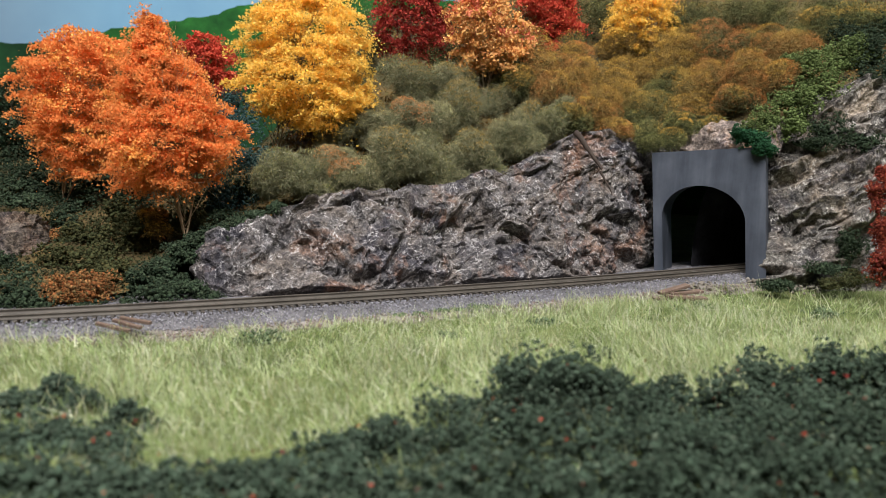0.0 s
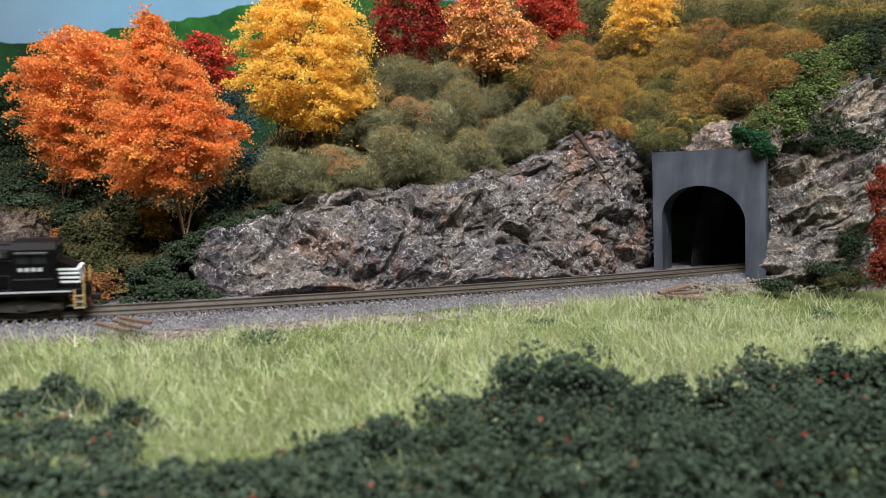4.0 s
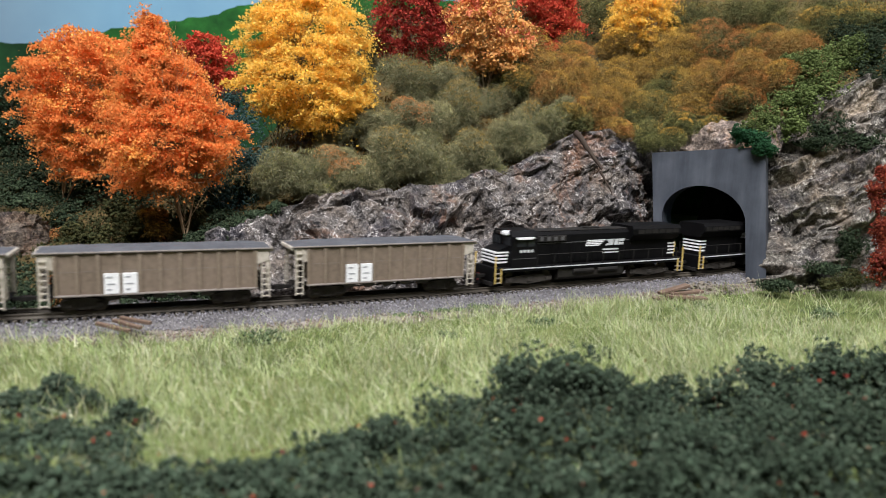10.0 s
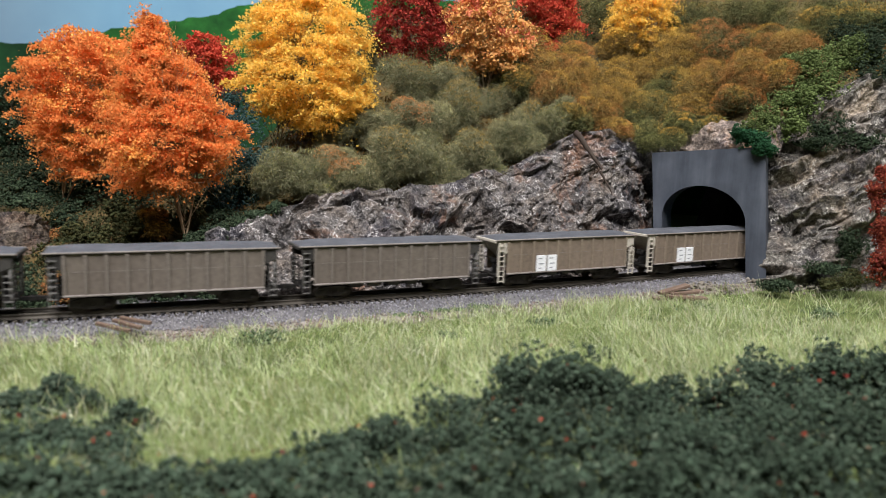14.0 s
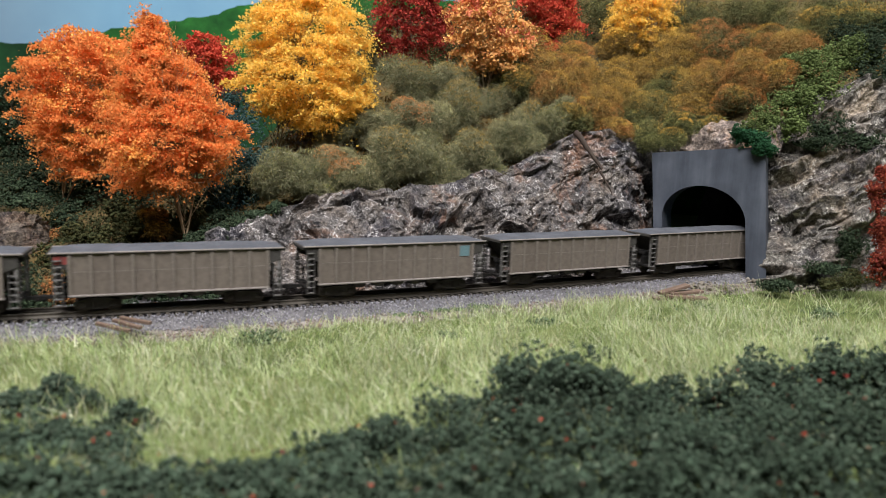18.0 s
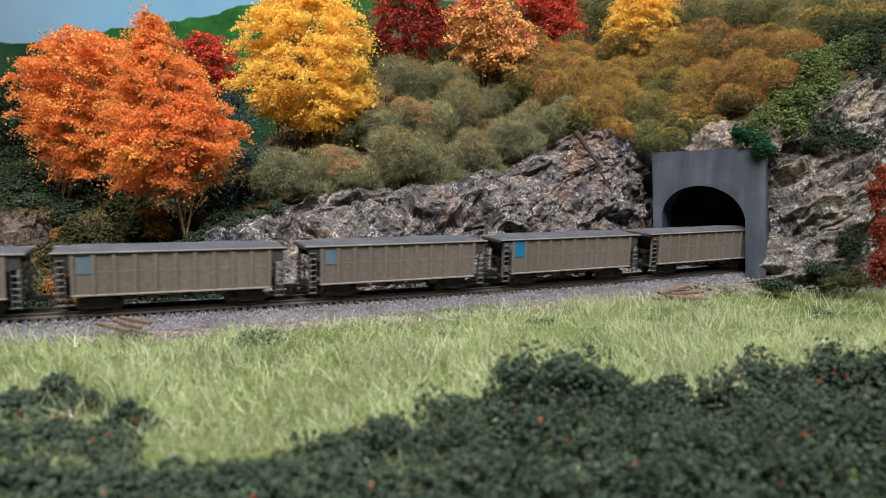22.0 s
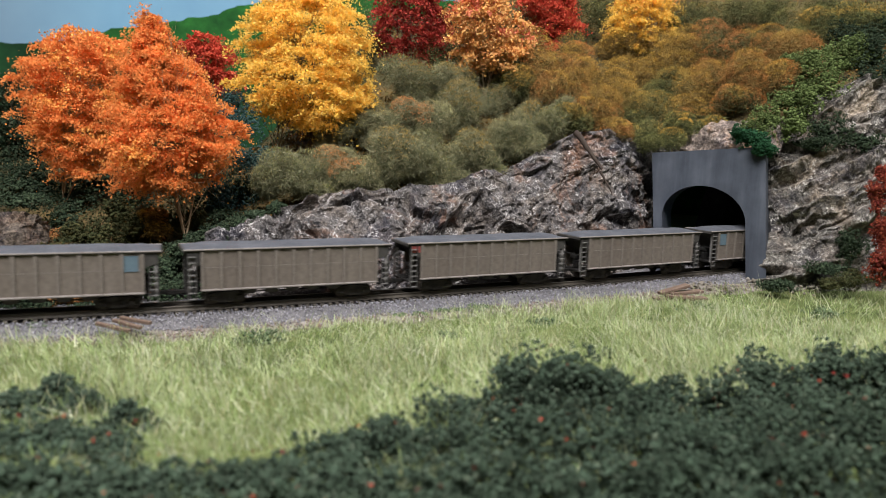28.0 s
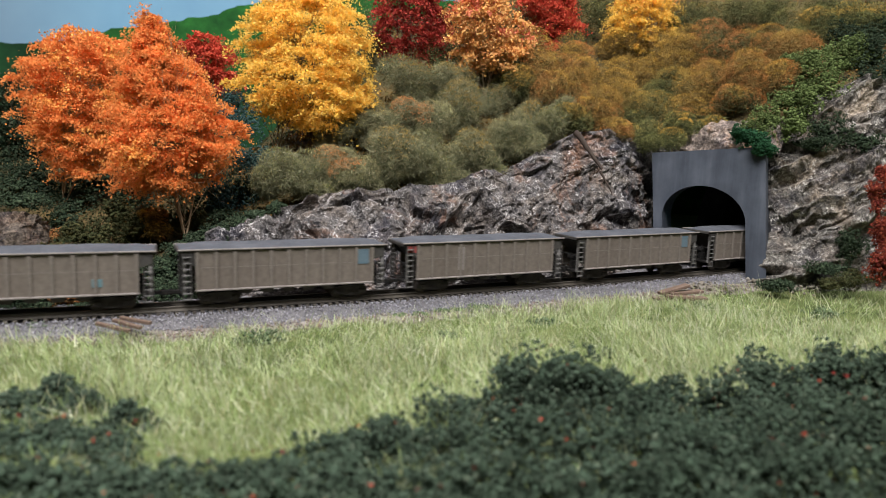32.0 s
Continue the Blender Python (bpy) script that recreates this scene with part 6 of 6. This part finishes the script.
GLOOM = [(-0.1911, 0.4, 0.0069, 0.018, 0.0144),
    (-0.1831, 0.37, -0.0021, 0.0154, 0.012),
    (-0.2744, 0.47, 0.0231, 0.028, 0.0127),
    (-0.2287, 0.44, 0.0104, 0.0143, 0.0135),
    (-0.2262, 0.46, 0.0182, 0.0232, 0.0149),
    (-0.1872, 0.42, 0.0163, 0.0167, 0.0144),
    (-0.1975, 0.46, 0.025, 0.0191, 0.0166),
    (-0.2028, 0.38, -0.0011, 0.0123, 0.0137),
    (-0.2762, 0.49, 0.0293, 0.0248, 0.0203),
    (-0.1782, 0.385, 0.0015, 0.0139, 0.0104),
    (-0.1349, 0.43, 0.0241, 0.014, 0.014),
    (-0.1638, 0.41, 0.0146, 0.0185, 0.0104),
    (-0.1411, 0.4, 0.0175, 0.0159, 0.0108),
    (-0.2377, 0.5, 0.0252, 0.0271, 0.0271),
    (-0.2021, 0.48, 0.0315, 0.026, 0.026),
    (-0.1619, 0.46, 0.0266, 0.0249, 0.0208),
    (-0.3033, 0.5, 0.0231, 0.0271, 0.0271),
    (-0.2086, 0.41, 0.0065, 0.0148, 0.0148),
    (-0.168, 0.5, 0.0423, 0.0271, 0.0226),
    (-0.1149, 0.43, 0.0302, 0.0171, 0.0155),
    (-0.2543, 0.48, 0.0215, 0.0217, 0.0173),
    (-0.1641, 0.36, -0.0015, 0.013, 0.0084),
    (-0.1649, 0.39, 0.0139, 0.0141, 0.012)]
for i, (x, y, z, rx, rz) in enumerate(GLOOM):
    olive = i in (0, 1, 5, 7, 9, 11, 12, 15, 17, 21, 22)
    foam_bush((x, y, z), (rx, rx * 0.9, rz), OLIVE_FOAM if olive else DARK_GREEN, "olive and ochre undergrowth below the orange trees" if olive else "dark green undergrowth below the orange trees", 470 + i, 380, 0.0013)
RUSTY_LOW = [(-0.1699, 0.3231, -0.0055, 0.0128, 0.0105),
    (-0.1589, 0.3275, -0.0055, 0.0142, 0.0113),
    (-0.168, 0.333, -0.0075, 0.012, 0.0115),
    (-0.2305, 0.43, 0.0055, 0.0116, 0.007)]
for i, (x, y, z, rx, rz) in enumerate(RUSTY_LOW):
    foam_bush((x, y, z), (rx, rx * 0.9, rz), RUSTY_FOAM, "low rust-orange bush beside the track", 490 + i, 700, 0.0011)
TEALS = [(-0.1173, 0.43, 0.0694, 0.0178, 0.0178),
    (-0.1082, 0.42, 0.0517, 0.0182, 0.0159),
    (-0.1236, 0.42, 0.028, 0.0189, 0.0167),
    (-0.1025, 0.42, 0.0408, 0.0129, 0.0114),
    (-0.1266, 0.44, 0.0821, 0.0143, 0.0119)]
for i, (x, y, z, rx, rz) in enumerate(TEALS):
    foam_bush((x, y, z), (rx, rx * 0.9, rz), TEAL_FIBRE, "blue-green evergreen clump between the trees", 500 + i, 600, 0.0009)
ON_ROCK = [(0.2324, 0.447, 0.0762, 0.0186, 0.0153),
    (0.2479, 0.447, 0.0753, 0.0161, 0.0081),
    (0.2349, 0.42, 0.0135, 0.0114, 0.0144),
    (0.2182, 0.414, 0.0049, 0.0172, 0.0045),
    (0.2223, 0.45, 0.0745, 0.0122, 0.0057)]
for i, (x, y, z, rx, rz) in enumerate(ON_ROCK):
    foam_bush((x, y, z), (rx, rx * 0.9, rz), DARK_GREEN, "dark green foam foliage clinging to the rock", 510 + i, 600, 0.001)
AT_FOOT = [(0.1845, 0.4, -0.0042, 0.0137, 0.0047),
    (0.1339, 0.375, -0.0129, 0.0088, 0.0034)]
for i, (x, y, z, rx, rz) in enumerate(AT_FOOT):
    foam_bush((x, y, z), (rx, rx * 0.9, rz), DARK_GREEN, "dark green foam clump at the foot of the rock", 520 + i, 400, 0.001)
YELLOWISH = [(0.2266, 0.4, -0.0009, 0.0159, 0.0072),
    (0.2149, 0.4, -0.0022, 0.0094, 0.0043)]
for i, (x, y, z, rx, rz) in enumerate(YELLOWISH):
    foam_bush((x, y, z), (rx, rx * 0.9, rz), OLIVE_FOAM, "yellow-green bush at the foot of the rock", 530 + i, 600, 0.0009)
MAROON = [(0.2287, 0.385, 0.0446, 0.0104, 0.0125),
    (0.2295, 0.38, 0.0274, 0.0096, 0.0123),
    (0.2275, 0.375, 0.0093, 0.0115, 0.0135),
    (0.2324, 0.39, 0.0589, 0.0077, 0.007)]
for i, (x, y, z, rx, rz) in enumerate(MAROON):
    foam_bush((x, y, z), (rx, rx * 0.9, rz), RED_TURF, "maroon red bush at the edge of the outcrop", 540 + i, 600, 0.001)

# ---- hedge of foam foliage before the meadow ----
HEDGE_BACK = [(0.0326, 0.2, -0.0085, 0.017, 0.0173),
    (0.024, 0.2, -0.0085, 0.018, 0.0163),
    (0.0414, 0.2, -0.0085, 0.019, 0.0167),
    (0.0526, 0.2, -0.0085, 0.017, 0.0151),
    (0.063, 0.197, -0.0085, 0.015, 0.0135),
    (0.0834, 0.197, -0.0085, 0.016, 0.0136),
    (0.0981, 0.212, -0.0085, 0.017, 0.0166),
    (0.1039, 0.208, -0.0085, 0.018, 0.0156),
    (0.1216, 0.214, -0.0085, 0.017, 0.0185),
    (0.1298, 0.213, -0.0085, 0.017, 0.0181),
    (0.0201, 0.2, -0.0085, 0.008, 0.0149),
    (0.0444, 0.198, -0.0085, 0.012, 0.0142),
    (0.054, 0.192, -0.0085, 0.014, 0.0126),
    (0.0655, 0.185, -0.0085, 0.014, 0.0121),
    (0.0824, 0.19, -0.0085, 0.013, 0.0113),
    (0.1012, 0.205, -0.0085, 0.012, 0.0138),
    (0.1172, 0.212, -0.0085, 0.01, 0.0178),
    (0.1267, 0.208, -0.0085, 0.014, 0.0173),
    (0.0036, 0.192, -0.0085, 0.013, 0.011),
    (-0.1107, 0.205, -0.0085, 0.009, 0.007),
    (-0.1137, 0.19, -0.0085, 0.013, 0.006),
    (-0.0983, 0.196, -0.0085, 0.009, 0.006),
    (-0.0818, 0.185, -0.0085, 0.009, 0.006)]
HEDGE_MID = [(-0.0241, 0.172, -0.0085, 0.014, 0.0061),
    (-0.0103, 0.172, -0.0085, 0.014, 0.0084),
    (0.0034, 0.172, -0.0085, 0.016, 0.0108),
    (0.0185, 0.172, -0.0085, 0.016, 0.0127),
    (0.0336, 0.172, -0.0085, 0.016, 0.0135),
    (0.0483, 0.17, -0.0085, 0.016, 0.0129),
    (0.0645, 0.17, -0.0085, 0.016, 0.0132),
    (0.0803, 0.172, -0.0085, 0.016, 0.0141),
    (0.0981, 0.178, -0.0085, 0.017, 0.0166),
    (0.1106, 0.178, -0.0085, 0.017, 0.018),
    (-0.1036, 0.17, -0.0085, 0.015, 0.006),
    (-0.0922, 0.172, -0.0085, 0.013, 0.006),
    (-0.0779, 0.168, -0.0085, 0.013, 0.006)]
HEDGE_NEAR = [(-0.0955, 0.148, -0.0085, 0.014, 0.006),
    (-0.0833, 0.148, -0.0085, 0.014, 0.006),
    (-0.0713, 0.148, -0.0085, 0.014, 0.006),
    (-0.0587, 0.15, -0.0085, 0.014, 0.006),
    (-0.0459, 0.152, -0.0085, 0.014, 0.0062),
    (-0.034, 0.154, -0.0085, 0.014, 0.0073),
    (-0.0212, 0.152, -0.0085, 0.015, 0.0082),
    (-0.0077, 0.152, -0.0085, 0.015, 0.009),
    (0.0058, 0.152, -0.0085, 0.015, 0.0102),
    (0.0192, 0.152, -0.0085, 0.015, 0.011),
    (0.0327, 0.152, -0.0085, 0.015, 0.0108),
    (0.0462, 0.152, -0.0085, 0.015, 0.0112),
    (0.0597, 0.152, -0.0085, 0.015, 0.011),
    (0.0735, 0.153, -0.0085, 0.015, 0.012),
    (0.0874, 0.154, -0.0085, 0.015, 0.0134),
    (0.1008, 0.156, -0.0085, 0.016, 0.0145)]
HEDGE_EDGE = [(-0.0872, 0.128, -0.0085, 0.013, 0.0062),
    (-0.0756, 0.13, -0.0085, 0.013, 0.0066),
    (-0.0628, 0.13, -0.0085, 0.013, 0.0069),
    (-0.05, 0.13, -0.0085, 0.013, 0.0072),
    (-0.0375, 0.131, -0.0085, 0.013, 0.0079),
    (-0.0246, 0.131, -0.0085, 0.013, 0.0086),
    (-0.0118, 0.131, -0.0085, 0.013, 0.0093),
    (0.001, 0.131, -0.0085, 0.013, 0.01),
    (0.0138, 0.131, -0.0085, 0.013, 0.0104),
    (0.0266, 0.131, -0.0085, 0.013, 0.0107),
    (0.0394, 0.131, -0.0085, 0.013, 0.011),
    (0.0522, 0.131, -0.0085, 0.013, 0.0113),
    (0.0654, 0.132, -0.0085, 0.013, 0.0116),
    (0.0787, 0.133, -0.0085, 0.013, 0.0124),
    (0.0911, 0.134, -0.0085, 0.013, 0.0132)]
for k, (rows, n) in enumerate(((HEDGE_BACK, 800), (HEDGE_MID, 650), (HEDGE_NEAR, 480), (HEDGE_EDGE, 220))):
    for i, (x, y, z, rx, rz) in enumerate(rows):
        foam_bush((x, y, z), (rx, rx * 0.85, rz), HEDGE_GREEN, "dense dark green foam bush at the meadow edge", 600 + 40 * k + i, n, 0.0011, "bushes in the meadow", chips=6, lumpy=True)

n = 150
at = np.stack([RNG.uniform(-0.11, 0.125, n), RNG.uniform(0.128, 0.205, n), np.zeros(n)], 1)
rows = np.array(HEDGE_BACK + HEDGE_MID + HEDGE_NEAR + HEDGE_EDGE)
near = np.hypot(at[:, None, 0] - rows[None, :, 0], at[:, None, 1] - rows[None, :, 1])
pick = near.argmin(1)
top = rows[pick, 2] + rows[pick, 4] * (0.5 + 0.85 * np.sqrt(np.clip(1 - (near.min(1) / rows[pick, 3]) ** 2, 0, 1)))
keep = near.min(1) < 0.8 * rows[pick, 3]
at[:, 2] = top
v, fc = chip_cloud(RNG, at[keep], RNG.uniform(0.0004, 0.0008, int(keep.sum())))
tagged(new("fallen_leaves", raw_mesh("fallen_leaves", v, [fc], [RED_TURF])), "dark red fallen leaves caught on the foam bushes", "leaves", kind="stuff")

# ---- litter and low growth that covers the hillside ----
n = 110000
cx_, cy_ = RNG.uniform(-0.42, 0.36, n), RNG.uniform(0.27, 0.72, n)
ok = (cy_ > np.interp(cx_, FRONT_X, FRONT_Y) + 0.002) & (np.abs(cx_) < 0.05 + 0.62 * cy_)
cx_, cy_ = cx_[ok], cy_[ok]
at = np.stack([cx_, cy_, hill_height(cx_, cy_) + RNG.uniform(0, 0.0022, len(cx_))], 1)
west = at[:, 0] + 0.06 * (vnoise(at, 0.03, 84) - 0.5) < -0.11
for sel, mat, label in ((west, UNDERGROWTH, "dark green and brown low growth on the bank"), (~west, LITTER, "golden brown leaf litter on the hillside")):
    v, fc = chip_cloud(RNG, at[sel], RNG.uniform(0.0006, 0.0013, int(sel.sum())))
    tagged(new("ground_cover", raw_mesh("ground_cover", v, [fc], [mat])), label, "ground cover", kind="stuff")

# ---- meadow ----
n = 170000
gs_, go_ = RNG.uniform(-0.30, 0.30, n), RNG.uniform(0.026, 0.23, n) ** 1.0
px_, py_ = line(gs_, go_)
ok = (py_ > 0.163 + 0.03 * (vnoise(np.stack([px_, py_, 0 * px_], 1), 0.03, 88) - 0.5)) & (np.abs(px_) < 0.04 + 0.62 * py_) & (RNG.random(n) < smooth(0.022, 0.036, go_ + 0.012 * (vnoise(np.stack([px_, py_, 0 * px_], 1), 0.012, 80) - 0.5)))
ok &= (RNG.random(n) < 0.14 + 0.86 * smooth(0.015, -0.012, py_ - 0.362 + 0.73 * (px_ - 0.1346) + 0.025 * (vnoise(np.stack([px_, py_, 0 * px_], 1), 0.02, 86) - 0.5))) | (px_ < 0.11)
ok &= RNG.random(n) < 0.3 + 1.1 * vnoise(np.stack([px_, py_, 0 * px_], 1), 0.009, 87)
for x, y in ((-0.128, 0.288), (-0.140, 0.283), (0.133, 0.412)):
    ok &= (px_ - x) ** 2 + (py_ - y) ** 2 > 0.0095 ** 2
roots = np.stack([px_, py_, 0 * px_ - 0.0085], 1)[ok]
m_ = len(roots)
sway = vnoise(roots, 0.03, 81) * 6.28
lean = np.stack([np.cos(sway) * 0.3, np.sin(sway) * 0.3, np.ones(m_)], 1) + RNG.normal(size=(m_, 3)) * np.array((0.5, 0.5, 0.12))
tall = RNG.uniform(0.004, 0.0105, m_) * (0.45 + 1.0 * vnoise(roots, 0.025, 82))
blades = blade_cloud(RNG, roots, lean, tall, RNG.uniform(0.00016, 0.00034, m_), RNG.uniform(-0.9, 0.9, m_))
tagged(new("meadow_grass", raw_mesh("meadow_grass", blades[0], blades[1:], [GRASS])), "light green static grass of the meadow", "grass", kind="stuff")
# long bleached strands that lie across the grass
pick = RNG.choice(np.nonzero(roots[:, 1] > 0.195)[0], 300)
stray = roots[pick] + np.array((0, 0, 0.006))
flat_way = RNG.normal(size=(300, 3)) * np.array((1, 1, 0.25)) + np.array((0, 0, 0.25))
blades = blade_cloud(RNG, stray, flat_way, RNG.uniform(0.005, 0.012, 300), 0.00016, RNG.uniform(-0.8, 0.8, 300))
tagged(new("straw", raw_mesh("straw", blades[0], blades[1:], [STRAW])), "bleached pale grass strands lying in the meadow", "grass", kind="stuff")

# ---- dead branches lying on the rocks; the first, thickest rod is a groove's shade ----
BRANCHES_AND_GROOVE = [(0.0781, 0.453, 0.0803, 0.0939, 0.443, 0.0578, 0.002),
    (0.0228, 0.424, 0.0482, 0.0384, 0.431, 0.0558, 0.0004),
    (0.0926, 0.443, 0.0571, 0.1002, 0.438, 0.0431, 0.0008)]
for x0, y0, z0, x1, y1, z1, r in BRANCHES_AND_GROOVE:
    m = np.linspace(0, 1, 8)[:, None]
    pts = np.array((x0, y0, z0)) * (1 - m) + np.array((x1, y1, z1)) * m + RNG.normal(size=(8, 3)) * 0.00025
    v, fc = tube(pts, r * (1 - 0.6 * m[:, 0]), 6)
    tagged(new("branch_and_groove", raw_mesh("branch_and_groove", v, [fc], [LOG_AND_GROOVE], False)), "dark brown branch on the rocks; the thickest paints a groove's shade", "branch", "dead branches")

# ---- timber, rubble and tufts by the line ----
OLD_TIES = [(-0.1235, 0.2694, -22),
    (-0.1191, 0.2716, -32),
    (-0.1171, 0.2744, -28)]
PLANKS = [(0.1199, 0.3702, 2),
    (0.1249, 0.3682, -6),
    (0.1259, 0.3732, 14),
    (0.1199, 0.3732, 18)]
def timber(x, y, z, ln, w, h, turn, tilt, label, group):
    me = Shape().box(-ln / 2, ln / 2, -w / 2, w / 2, -h / 2, h / 2, h * 0.12).mesh("timber", BROWN_WOOD)
    ob = tagged(new("timber", me), label, "timber", group)
    ob.matrix_world = pose(x, y, z, 0, tilt, turn)
    return ob


for i, (x, y, turn) in enumerate(OLD_TIES):
    timber(x, y, -0.0022 + 0.0008 * i, 0.0165, 0.0017, 0.0013, turn, 3 - 2 * i, "discarded reddish-brown railway tie lying in the grass", "discarded ties")
for i, (x, y, turn) in enumerate(PLANKS):
    timber(x, y, -0.0050 + 0.0015 * i, 0.023 - 0.002 * i, 0.0045, 0.0014, turn, (0, 1, -3, -13)[i], "weathered reddish-brown plank in a loose pile", "plank pile")
RUBBLE_AT = [(0.1491, 0.4121, -0.006),
    (0.1901, 0.4328, -0.006),
    (0.249, 0.4581, -0.006),
    (0.2032, 0.421, -0.006)]
at = []
for (x, y, z), (wx, wy, k) in zip(RUBBLE_AT, ((0.014, 0.012, 170), (0.010, 0.008, 130), (0.030, 0.008, 160), (0.022, 0.012, 120))):
    at.append(np.stack([x + RNG.normal(size=k) * wx * 0.6, y + RNG.normal(size=k) * wy * 0.6, z + RNG.uniform(-0.001, 0.0016, k)], 1))
at = np.concatenate(at)
v, fc = lump_cloud(RNG, at, RNG.uniform(0.0006, 0.0019, len(at)), 0.5, OCT, OCT_F, squash=0.7)
tagged(new("rubble", raw_mesh("rubble", v, [fc], [STONE])), "pale tan stones spilled at the foot of the rock", "rubble", kind="stuff")
TUFTS = [(-0.0674, 0.2667, 0.0139),
    (0.0452, 0.3145, 0.0069),
    (0.0025, 0.2892, 0.0057),
    (0.016, 0.3427, 0.0063),
    (-0.0133, 0.3349, 0.0063),
    (0.117, 0.351, 0.0057),
    (-0.1539, 0.2741, 0.0088),
    (-0.0358, 0.3237, 0.0044),
    (0.1295, 0.3553, 0.0076),
    (0.1888, 0.3538, 0.0088)]
for i, (s, o, r) in enumerate(((-0.033, 0.0215, 0.0042), (-0.024, 0.0225, 0.0048), (-0.012, 0.021, 0.0052), (-0.003, 0.0205, 0.005), (0.005, 0.021, 0.006), (0.013, 0.0215, 0.0058), (0.02, 0.023, 0.004))):
    x, y = line(s, o)
    foam_bush((float(x), float(y), -0.0072), (r * 1.4, r, r * 0.32), TUFT_GREEN, "low dull green growth on the ballast edge", 860 + i, 120, 0.0006, "tufts in the meadow")
for i, (x, y, r) in enumerate(TUFTS):
    foam_bush((x, y, -0.0085), (r * 1.3, r, r * 0.5), TUFT_GREEN, "small dull green tuft in the meadow", 820 + i, 160, 0.0009, "tufts in the meadow")

motions()
